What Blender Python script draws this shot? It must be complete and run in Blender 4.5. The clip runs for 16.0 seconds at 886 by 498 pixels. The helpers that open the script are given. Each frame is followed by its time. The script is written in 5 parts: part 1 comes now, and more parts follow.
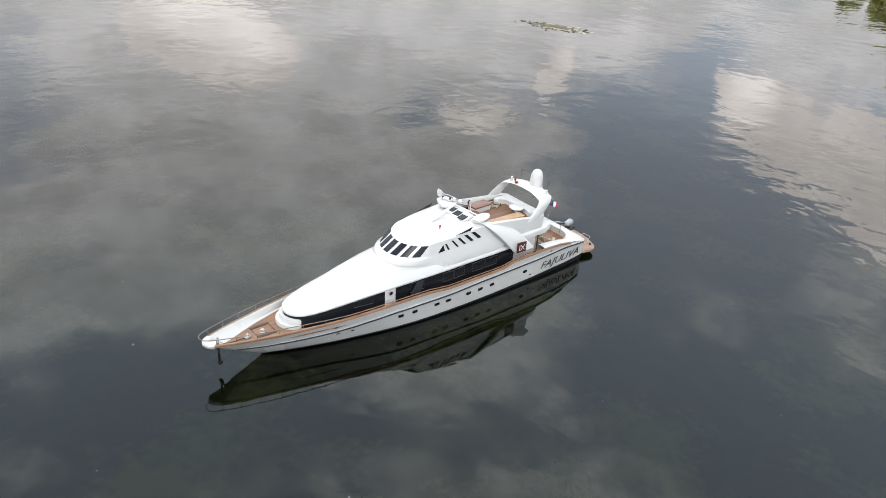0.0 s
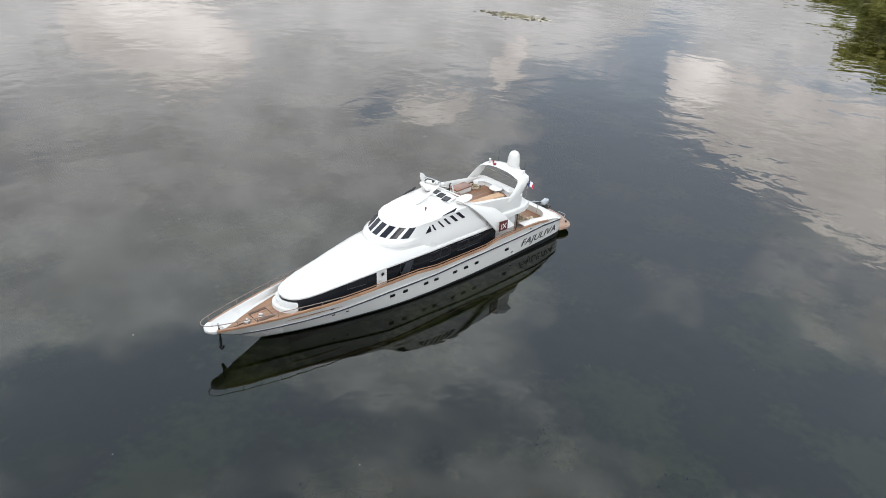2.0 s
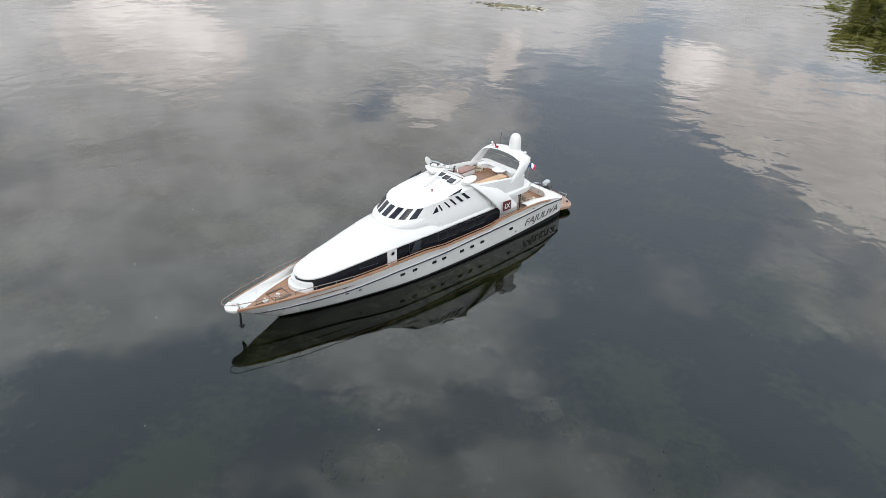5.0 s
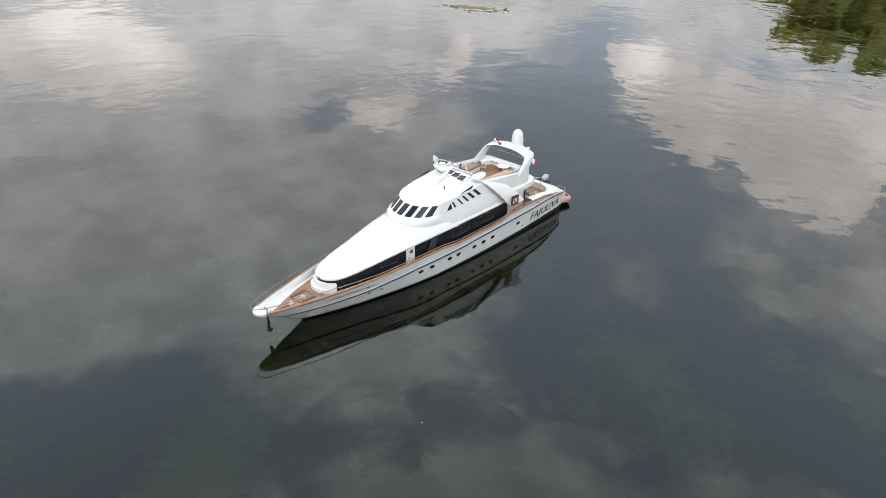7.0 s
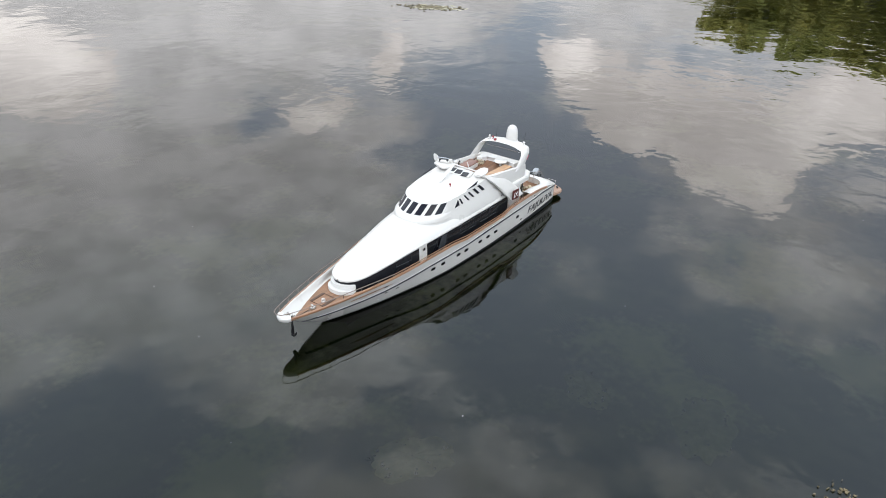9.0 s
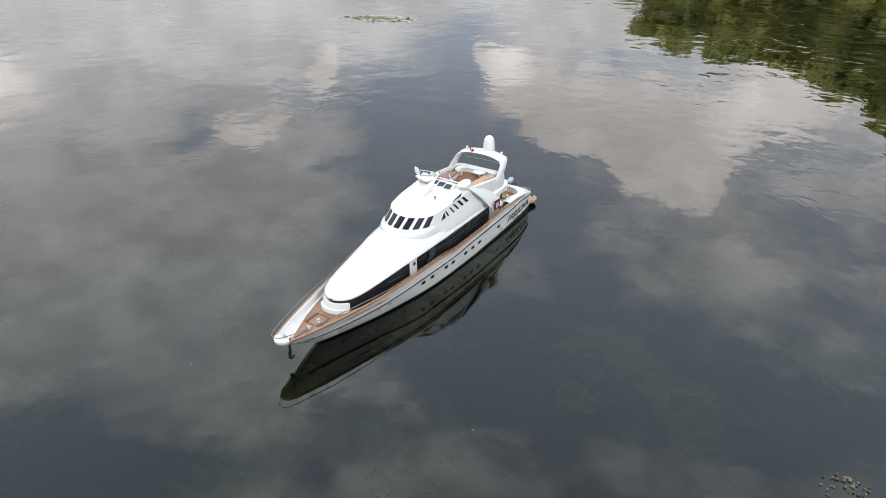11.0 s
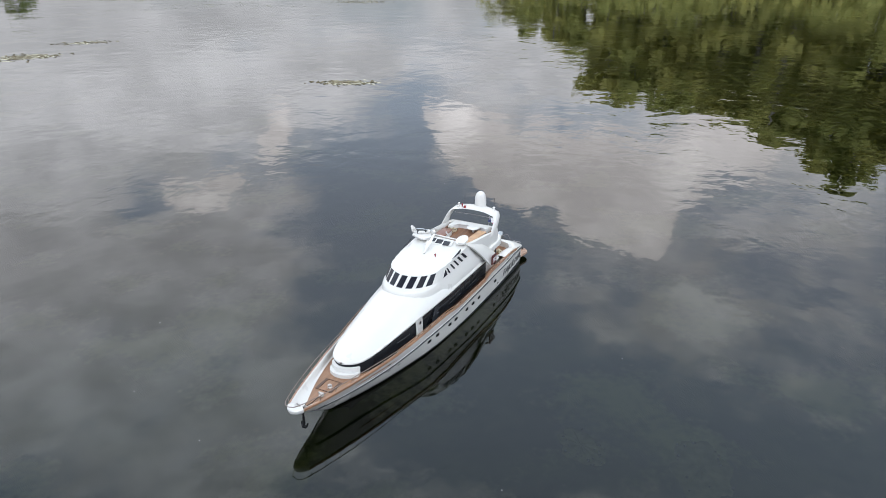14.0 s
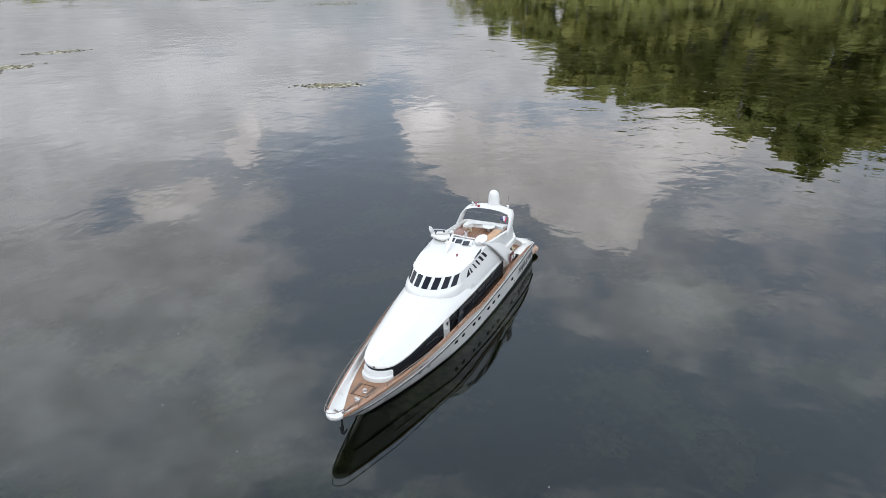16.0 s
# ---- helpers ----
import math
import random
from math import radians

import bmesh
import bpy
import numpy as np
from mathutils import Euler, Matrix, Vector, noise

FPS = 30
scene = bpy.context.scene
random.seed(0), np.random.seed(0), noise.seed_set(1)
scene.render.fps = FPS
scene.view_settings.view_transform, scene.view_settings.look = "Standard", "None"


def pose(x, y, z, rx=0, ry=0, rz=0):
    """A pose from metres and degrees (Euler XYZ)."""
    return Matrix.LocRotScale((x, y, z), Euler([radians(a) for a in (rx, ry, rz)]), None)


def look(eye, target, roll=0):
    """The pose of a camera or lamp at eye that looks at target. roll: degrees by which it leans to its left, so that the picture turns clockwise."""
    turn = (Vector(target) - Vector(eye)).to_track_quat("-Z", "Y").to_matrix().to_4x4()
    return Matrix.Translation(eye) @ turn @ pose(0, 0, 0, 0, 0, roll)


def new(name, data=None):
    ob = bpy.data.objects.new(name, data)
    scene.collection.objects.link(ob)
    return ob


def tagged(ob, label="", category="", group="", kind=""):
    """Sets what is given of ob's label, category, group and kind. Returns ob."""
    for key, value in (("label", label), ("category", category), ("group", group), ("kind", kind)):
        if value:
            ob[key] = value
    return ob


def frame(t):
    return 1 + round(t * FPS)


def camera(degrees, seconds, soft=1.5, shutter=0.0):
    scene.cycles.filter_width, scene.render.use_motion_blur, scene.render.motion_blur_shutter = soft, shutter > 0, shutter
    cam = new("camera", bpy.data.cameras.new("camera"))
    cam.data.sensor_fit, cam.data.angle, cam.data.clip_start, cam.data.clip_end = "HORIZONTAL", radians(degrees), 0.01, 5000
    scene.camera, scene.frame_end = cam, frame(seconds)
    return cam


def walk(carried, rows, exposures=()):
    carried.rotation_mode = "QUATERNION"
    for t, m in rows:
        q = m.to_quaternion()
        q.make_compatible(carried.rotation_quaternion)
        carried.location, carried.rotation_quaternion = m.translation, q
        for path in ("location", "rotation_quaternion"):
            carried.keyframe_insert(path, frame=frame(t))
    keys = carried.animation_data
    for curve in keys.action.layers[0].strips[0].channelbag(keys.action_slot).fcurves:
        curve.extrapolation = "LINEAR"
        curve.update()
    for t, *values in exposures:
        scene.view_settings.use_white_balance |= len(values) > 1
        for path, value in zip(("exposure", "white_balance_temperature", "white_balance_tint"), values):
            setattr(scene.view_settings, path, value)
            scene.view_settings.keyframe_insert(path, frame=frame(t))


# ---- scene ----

from math import sin, cos, pi, sqrt

# The camera: eye, heading (degrees from +y towards +x), tilt, lean to the left
cam = camera(64.2, 16.0, soft=0.9)
ROWS = [
    (0.0, -0.5769, -1.6239, 1.3549, 42.090, -28.603, 5.202),
    (0.5, -0.6235, -1.6194, 1.3540, 41.394, -28.154, 4.725),
    (1.0, -0.6579, -1.6188, 1.3523, 42.508, -28.519, 4.237),
    (1.5, -0.6837, -1.6281, 1.3521, 44.586, -28.748, 4.450),
    (2.0, -0.7067, -1.6464, 1.3547, 45.592, -28.888, 4.354),
    (2.5, -0.7170, -1.6639, 1.3553, 45.794, -28.998, 4.139),
    (3.0, -0.7246, -1.6842, 1.3563, 45.468, -29.252, 3.684),
    (3.5, -0.7347, -1.7053, 1.3558, 45.150, -29.291, 3.317),
    (4.0, -0.7474, -1.7251, 1.3544, 44.999, -29.305, 3.060),
    (6.5, -0.9251, -1.6372, 1.3394, 47.862, -28.857, 1.925),
    (7.0, -0.9733, -1.5971, 1.3354, 49.299, -28.766, 1.896),
    (7.5, -1.0208, -1.5558, 1.3302, 50.879, -28.573, 1.965),
    (8.0, -1.0650, -1.5128, 1.3279, 52.318, -28.495, 1.843),
    (8.5, -1.1092, -1.4683, 1.3290, 53.544, -28.521, 1.625),
    (9.0, -1.1472, -1.4257, 1.3336, 54.567, -28.690, 1.551),
    (11.5, -1.2425, -1.2582, 1.3418, 60.723, -27.625, 1.161),
    (12.0, -1.2625, -1.2367, 1.3401, 61.334, -27.504, 0.803),
    (12.5, -1.2776, -1.2154, 1.3394, 61.919, -27.316, 0.943),
    (13.0, -1.2853, -1.1937, 1.3411, 63.365, -23.809, 1.217),
    (13.5, -1.2854, -1.1712, 1.3400, 63.798, -23.617, 1.071),
    (14.0, -1.2954, -1.1395, 1.3365, 63.427, -23.227, 0.201),
    (14.5, -1.3025, -1.0993, 1.3317, 63.981, -22.942, 0.079),
    (15.0, -1.3175, -1.0583, 1.3325, 64.870, -22.859, 0.072),
    (15.5, -1.3370, -1.0197, 1.3341, 65.275, -23.094, -0.288),
    (16.0, -1.3643, -0.9835, 1.3370, 65.621, -23.248, -0.964),
]


def aimed(x, y, z, yaw, tilt, lean):
    a, b = radians(yaw), radians(tilt)
    return look((x, y, z), (x + sin(a) * cos(b), y + cos(a) * cos(b), z + sin(b)), lean)


walk(cam, [(r[0], aimed(*r[1:])) for r in ROWS], exposures=((0.0, 0.0, 6500, 10), (8.0, 0.0, 6450, 10), (12.4, 0.0, 6350, 10), (13.2, -0.1, 6200, 10), (16.0, -0.12, 6200, 10)))

# ---- sky and sun ----
SUN_AZ, SUN_EL = 238.0, 60.0
SKY_GAIN = 1.1
world = bpy.data.worlds.new("sky")
scene.world = world
world.use_nodes = True
wt = world.node_tree
wt.nodes.clear()


class Graph:
    """Short hand for shader node trees."""

    def __init__(self, tree):
        self.t = tree

    def node(self, kind, **kw):
        n = self.t.nodes.new(kind)
        for key, value in kw.items():
            if key == "op":
                n.operation = value
            elif key == "blend":
                n.blend_type = value
        return n

    def put(self, sock, v):
        if isinstance(v, (int, float)):
            sock.default_value = v
        elif isinstance(v, tuple):
            sock.default_value = v
        elif v is not None:
            self.t.links.new(v, sock)

    def m(self, op, a, b=None, c=None, clamp=False):
        n = self.node("ShaderNodeMath", op=op)
        n.use_clamp = clamp
        for s, v in zip(n.inputs, (a, b, c)):
            self.put(s, v)
        return n.outputs[0]

    def vm(self, op, a, b=None):
        n = self.node("ShaderNodeVectorMath", op=op)
        self.put(n.inputs[0], a)
        self.put(n.inputs[1], b)
        return n.outputs[0]

    def mix(self, f, a, b, blend="MIX"):
        n = self.t.nodes.new("ShaderNodeMix")
        n.data_type, n.blend_type = "RGBA", blend
        n.clamp_factor = True
        self.put(n.inputs[0], f)
        self.put(n.inputs[6], a)
        self.put(n.inputs[7], b)
        return n.outputs[2]

    def noise(self, vec, scale, detail=4.0, rough=0.55, distort=0.0):
        n = self.node("ShaderNodeTexNoise")
        self.put(n.inputs["Vector"], vec)
        n.inputs["Scale"].default_value = scale
        n.inputs["Detail"].default_value = detail
        n.inputs["Roughness"].default_value = rough
        n.inputs["Distortion"].default_value = distort
        return n.outputs[0]

    def ramp(self, f, lo, hi, a=0.0, b=1.0):
        n = self.node("ShaderNodeMapRange")
        n.interpolation_type = "SMOOTHSTEP"
        for s, v in zip(n.inputs, (f, lo, hi, a, b)):
            self.put(s, v)
        return n.outputs[0]

    def xyz(self, vec):
        n = self.node("ShaderNodeSeparateXYZ")
        self.put(n.inputs[0], vec)
        return n.outputs

    def join(self, x, y, z):
        n = self.node("ShaderNodeCombineXYZ")
        for s, v in zip(n.inputs, (x, y, z)):
            self.put(s, v)
        return n.outputs[0]


# Cumulus lobes: heading and height in degrees, their spreads, density
CLOUDS = [
    (64.8, 13.0, 2.6, 2.1, 1.0), (66.2, 15.6, 2.3, 1.9, 0.75), (68.3, 17.6, 2.6, 1.7, 0.75), (70.7, 18.7, 2.0, 1.4, 0.8), (71.9, 15.9, 3.8, 2.1, 0.5),
    (75.2, 17.5, 2.9, 2.5, 0.75), (77.9, 20.0, 2.9, 2.2, 0.9), (80.6, 20.9, 2.2, 1.5, 0.9), (80.9, 17.6, 2.9, 2.2, 0.75), (82.6, 15.8, 2.9, 1.9, 0.8),
    (84.7, 13.9, 2.8, 2.1, 0.8), (87.3, 13.1, 3.8, 2.3, 0.7), (78.5, 14.4, 5.2, 1.8, 0.45), (69.7, 13.2, 2.8, 1.3, 0.25), (42.6, 18.1, 2.3, 1.1, 0.8), (44.2, 18.6, 1.6, 0.9, 0.5),
    (45.8, 17.2, 2.0, 1.1, 0.7), (50.9, 13.9, 1.8, 1.7, 0.6), (49.8, 15.0, 1.4, 1.0, 0.4), (21.9, 10.5, 2.8, 1.5, 1.0), (19.8, 12.0, 2.8, 2.1, 0.9),
    (25.6, 13.5, 2.8, 1.9, 0.9), (28.0, 14.9, 2.8, 1.7, 0.55), (22.9, 15.6, 3.3, 1.7, 0.5),
]
# The sunlit heads of those clouds
LIT = [
    (64.7, 12.8, 2.1, 2.3, 1.0), (70.8, 18.9, 2.2, 1.2, 0.8), (76.1, 21.4, 3.0, 1.8, 0.6), (80.3, 21.1, 2.5, 1.6, 0.8), (82.1, 17.2, 2.4, 1.9, 0.9),
    (84.4, 14.6, 2.4, 1.8, 0.8), (21.7, 10.5, 2.8, 1.8, 1.3), (25.6, 13.5, 2.8, 2.3, 1.1), (43.0, 18.5, 2.6, 1.1, 0.8), (51.1, 13.9, 1.9, 1.8, 0.4),
]
# Thin grey layers (above 0) and slate gaps between them (below 0)
VEILS = [
    (25.7, 18.7, 12.6, 6.4, 1.0), (16.0, 25.0, 14.0, 5.0, 0.35), (29.0, 11.4, 14.0, 3.7, 0.8), (47.9, 11.8, 9.4, 2.8, 0.4), (30.4, 22.6, 6.0, 4.6, 0.3), (38.0, 20.2, 3.2, 4.1, -0.42),
    (34.0, 25.6, 4.1, 2.5, -0.4), (61.4, 12.6, 2.3, 5.5, -0.35), (57.2, 15.8, 4.8, 4.1, -0.38), (63.0, 22.6, 7.0, 3.2, -0.45), (70.4, 26.1, 13.3, 3.9, -0.48),
    (45.0, 23.5, 6.0, 4.6, 0.65), (50.5, 37.8, 9.3, 5.5, 0.5), (77.7, 27.4, 7.7, 2.1, 0.35), (85.9, 25.3, 6.1, 3.0, 0.5), (64.5, 35.9, 8.5, 3.7, -0.3),
    (78.2, 37.7, 17.4, 5.5, -0.6), (19.5, 30.5, 10.6, 5.5, 0.4), (15.1, 38.7, 14.7, 4.6, -0.5), (71.7, 10.6, 5.6, 2.8, 0.3), (47.0, 7.0, 24.0, 6.0, 0.6),
]
g = Graph(wt)
ray_dir = g.node("ShaderNodeTexCoord").outputs["Generated"]
dx, dy, dz = g.xyz(ray_dir)
flat = g.join(dx, dy, g.m("MULTIPLY", dz, 2.2))


def warped(a, e, scale, wide, tall):
    """Heading and height, curled by cloud turbulence."""
    n = g.node("ShaderNodeTexNoise")
    g.put(n.inputs["Vector"], ray_dir)
    n.inputs["Scale"].default_value, n.inputs["Detail"].default_value = scale, 4.0
    u, v, w = g.xyz(n.outputs["Color"])
    return g.m("MULTIPLY_ADD", g.m("SUBTRACT", u, 0.5), wide, a), g.m("MULTIPLY_ADD", g.m("SUBTRACT", v, 0.5), tall, e)


def lobes(a, e, rows):
    total = None
    for ca, ce, sa, se, amount in rows:
        u, v = g.m("DIVIDE", g.m("SUBTRACT", a, ca), sa), g.m("DIVIDE", g.m("SUBTRACT", e, ce), se)
        r2 = g.m("MULTIPLY_ADD", u, u, g.m("MULTIPLY", v, v))
        lobe = g.m("MULTIPLY", g.m("EXPONENT", g.m("MULTIPLY", r2, -0.9)), amount)
        total = lobe if total is None else g.m("ADD", total, lobe)
    return total


az = g.m("MULTIPLY", g.m("ARCTAN2", dx, dy), 180 / pi)
el = g.m("MULTIPLY", g.m("ARCSINE", dz), 180 / pi)
az, el = warped(az, el, 9.0, 6.0, 4.0)
az_fine, el_fine = warped(az, el, 34.0, 3.4, 2.4)
fine = g.noise(flat, 11.0, 7.0, 0.63)
dens = g.m("MULTIPLY_ADD", g.m("SUBTRACT", fine, 0.5), 0.6, lobes(az_fine, el_fine, CLOUDS))
crisp = g.ramp(el, 10.0, 14.0)
bright = g.m("ADD", g.m("MULTIPLY", g.ramp(dens, 0.36, 0.50), crisp), g.m("MULTIPLY", g.ramp(dens, 0.20, 0.85), g.m("SUBTRACT", 1.0, crisp)))
layer = g.m("MULTIPLY_ADD", g.ramp(g.noise(flat, 3.6, 6.0, 0.58), 0.36, 0.62), 0.62, lobes(az_fine, el_fine, VEILS))
veil = g.ramp(g.m("MULTIPLY_ADD", g.m("SUBTRACT", g.noise(flat, 10.0, 4.0, 0.52), 0.5), 1.0, layer), 0.02, 0.74)
sky = g.node("ShaderNodeTexSky")
sky.sky_type, sky.sun_disc = "NISHITA", False
sky.sun_elevation, sky.sun_rotation = radians(SUN_EL), radians(SUN_AZ)
blue = g.mix(1.0, g.mix(1.0, sky.outputs[0], (0.07, 0.07, 0.07, 1), "MULTIPLY"), (0.66, 0.695, 0.745, 1), "ADD")
grey = g.mix(g.ramp(fine, 0.3, 0.7), (1.17, 1.155, 1.155, 1), (1.72, 1.69, 1.695, 1))
c1 = g.mix(veil, blue, grey)
lumps = g.noise(flat, 20.0, 5.0, 0.6)
head = g.m("MULTIPLY_ADD", g.m("SUBTRACT", lumps, 0.5), 1.3, g.m("MULTIPLY_ADD", lobes(az, el, LIT), 0.62, 0.22), clamp=True)
c2 = g.mix(bright, c1, g.mix(head, (1.50, 1.40, 1.35, 1), (2.5, 2.37, 2.28, 1)))
higher = g.m("MULTIPLY_ADD", g.ramp(dz, 0.27, 0.66), 1.08, 1.0)
higher = g.m("MULTIPLY", higher, g.ramp(dz, 0.03, 0.235, 0.40, 1.0))
c2 = g.mix(1.0, c2, g.join(higher, higher, higher), "MULTIPLY")
c2 = g.mix(g.ramp(dz, 0.34, 0.58), c2, g.mix(1.0, c2, (0.91, 0.985, 1.0, 1), "MULTIPLY"))
# Unseen zenith darkened to hold back the top light on the boat
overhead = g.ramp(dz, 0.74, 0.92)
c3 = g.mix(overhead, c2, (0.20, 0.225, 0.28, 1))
bg = g.node("ShaderNodeBackground")
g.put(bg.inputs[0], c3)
bg.inputs[1].default_value = SKY_GAIN
world.cycles.sampling_method, world.cycles.sample_map_resolution = "MANUAL", 1024
out = g.node("ShaderNodeOutputWorld")
wt.links.new(bg.outputs[0], out.inputs[0])

sun = new("sun", bpy.data.lights.new("sun", "SUN"))
sun.data.energy, sun.data.angle, sun.data.color = 1.35, radians(20), (1.0, 0.96, 0.9)
sun_from = Vector((sin(radians(SUN_AZ)) * cos(radians(SUN_EL)), cos(radians(SUN_AZ)) * cos(radians(SUN_EL)), sin(radians(SUN_EL))))
sun.matrix_world = look(sun_from * 50, (0, 0, 0))


# ---- materials ----
def material(name, colour, rough=0.5, metal=0.0, vary=0.12, scale=30.0, bump=0.0, bump_scale=200.0, coat=0.0, each=0.0, dark=None):
    """A surface with broad stains and fine grain over one base colour."""
    mat = bpy.data.materials.new(name)
    mat.use_nodes = True
    t = mat.node_tree
    b = t.nodes["Principled BSDF"]
    k = Graph(t)
    co = k.node("ShaderNodeTexCoord").outputs["Object"]
    broad_, fine_ = k.noise(co, scale, 5.0), k.noise(co, scale * 9, 3.0)
    low = tuple(c * (1 - vary) for c in colour) if dark is None else dark
    col = k.mix(k.ramp(broad_, 0.3, 0.7), (*low, 1), (*colour, 1))
    col = k.mix(k.m("MULTIPLY", k.m("SUBTRACT", fine_, 0.35), vary * 2), col, (*(c * 0.6 for c in colour), 1))
    if each:
        info = k.node("ShaderNodeObjectInfo").outputs["Random"]
        col = k.mix(k.m("MULTIPLY", info, each), col, (*(c * 0.55 for c in colour), 1))
    t.links.new(col, b.inputs["Base Color"])
    b.inputs["Metallic"].default_value = metal
    k.put(b.inputs["Roughness"], k.m("MULTIPLY_ADD", broad_, 0.16, max(rough - 0.08, 0.02)))
    b.inputs["Coat Weight"].default_value = coat
    b.inputs["Coat Roughness"].default_value = 0.08
    if bump:
        bn = k.node("ShaderNodeBump")
        bn.inputs["Strength"].default_value, bn.inputs["Distance"].default_value = bump, 0.002
        k.put(bn.inputs["Height"], k.noise(co, bump_scale, 4.0))
        t.links.new(bn.outputs[0], b.inputs["Normal"])
    return mat


def teak_material(name, colour, pitch=0.0065):
    """Laid teak: narrow planks along the boat with dark seams."""
    mat = bpy.data.materials.new(name)
    mat.use_nodes = True
    t = mat.node_tree
    b = t.nodes["Principled BSDF"]
    k = Graph(t)
    co = k.node("ShaderNodeTexCoord").outputs["Object"]
    x, y, z = k.xyz(co)
    row = k.m("DIVIDE", y, pitch)
    seam = k.ramp(k.m("ABSOLUTE", k.m("SUBTRACT", k.m("FRACT", row), 0.5)), 0.42, 0.5)
    plank = k.noise(k.join(k.m("MULTIPLY", x, 4.0), k.m("FLOOR", row), 0.0), 2.3, 1.0)
    grain = k.noise(k.join(k.m("MULTIPLY", x, 20.0), k.m("MULTIPLY", y, 300.0), z), 3.0, 4.0)
    stain = k.noise(co, 22.0, 4.0)
    dark_ = tuple(c * 0.62 for c in colour)
    col = k.mix(k.ramp(plank, 0.3, 0.7), (*dark_, 1), (*colour, 1))
    col = k.mix(k.m("MULTIPLY", grain, 0.35), col, (*(c * 0.5 for c in colour), 1))
    col = k.mix(k.ramp(stain, 0.55, 0.8, 0.0, 0.4), col, (*(c * 0.45 for c in colour), 1))
    col = k.mix(k.m("MULTIPLY", seam, 0.75), col, (0.05, 0.03, 0.02, 1))
    t.links.new(col, b.inputs["Base Color"])
    b.inputs["Roughness"].default_value = 0.5
    return mat


M_WHITE = material("white_gelcoat", (0.625, 0.61, 0.585), 0.3, vary=0.03, scale=9.0, coat=0.3)
M_HULL = material("white_hull_paint", (0.57, 0.552, 0.52), 0.25, vary=0.05, scale=7.0, coat=0.3)
M_BLACK = material("black_boot_paint", (0.012, 0.013, 0.014), 0.35, vary=0.3, scale=12.0)
M_STRIPE = material("dark_blue_stripe", (0.03, 0.035, 0.05), 0.4, vary=0.2, scale=30.0)
M_GLASS = material("smoked_glass", (0.012, 0.013, 0.016), 0.08, vary=0.3, scale=6.0)
M_PANE = material("navy_tinted_pane", (0.010, 0.011, 0.019), 0.3, vary=0.3, scale=14.0)
for m_ in (M_GLASS, M_PANE):
    m_.node_tree.nodes["Principled BSDF"].inputs["Specular IOR Level"].default_value = 0.28
# Paler base colour stands in for sky reflected in a side window
M_PANE_SHEEN = material("painted_sheen_glass", (0.03, 0.034, 0.041), 0.12, vary=0.3, scale=30.0)
M_TEAK = teak_material("laid_teak", (0.335, 0.178, 0.100))
M_CAP = material("varnished_teak", (0.31, 0.158, 0.085), 0.36, vary=0.25, scale=26.0, coat=0.2)
M_MAHOGANY = material("red_brown_mahogany", (0.20, 0.075, 0.04), 0.35, vary=0.3, scale=40.0, coat=0.2)
M_FLY = teak_material("dark_laid_teak", (0.25, 0.12, 0.062))
M_PLAT = material("weathered_teak", (0.38, 0.235, 0.165), 0.5, vary=0.3, scale=40.0)
M_TEAK2 = material("pale_teak", (0.52, 0.31, 0.17), 0.45, vary=0.25, scale=40.0)
M_STEEL = material("polished_steel", (0.55, 0.52, 0.50), 0.3, 0.85, vary=0.15, scale=60.0)
M_RAIL = material("brownish_wire", (0.24, 0.185, 0.155), 0.45, 0.3, vary=0.2, scale=60.0)
M_SEAM = material("brown_caulking", (0.10, 0.055, 0.035), 0.6, vary=0.2, scale=60.0)
M_DARK = material("black_rubber", (0.02, 0.02, 0.02), 0.6, vary=0.3, scale=40.0)
M_CUSH = material("white_vinyl_cushion", (0.67, 0.665, 0.65), 0.5, vary=0.06, scale=40.0, bump=0.3, bump_scale=90.0)
M_FRAME = material("dark_grey_frame", (0.045, 0.045, 0.05), 0.4, vary=0.2, scale=40.0)
M_GREY = material("silver_grey_paint", (0.36, 0.38, 0.40), 0.3, 0.2, vary=0.15, scale=40.0)
M_RED = material("red_lamp", (0.28, 0.02, 0.025), 0.3, vary=0.2, scale=60.0)
M_MAROON = material("maroon_sign_paint", (0.10, 0.015, 0.012), 0.4, vary=0.2, scale=60.0)
M_IRON = material("blackened_iron", (0.02, 0.02, 0.022), 0.5, 0.6, vary=0.4, scale=80.0)
M_ROPE = material("pale_rope", (0.55, 0.47, 0.33), 0.8, vary=0.3, scale=120.0)
M_FLAGW = material("white_cloth", (0.75, 0.75, 0.76), 0.8, vary=0.08, scale=50.0)
M_FLAGR = material("crimson_cloth", (0.62, 0.04, 0.10), 0.8, vary=0.12, scale=50.0)
M_FLAGB = material("navy_cloth", (0.03, 0.04, 0.14), 0.8, vary=0.12, scale=50.0)
M_LETTER = material("charcoal_lettering", (0.03, 0.03, 0.035), 0.45, vary=0.15, scale=60.0)


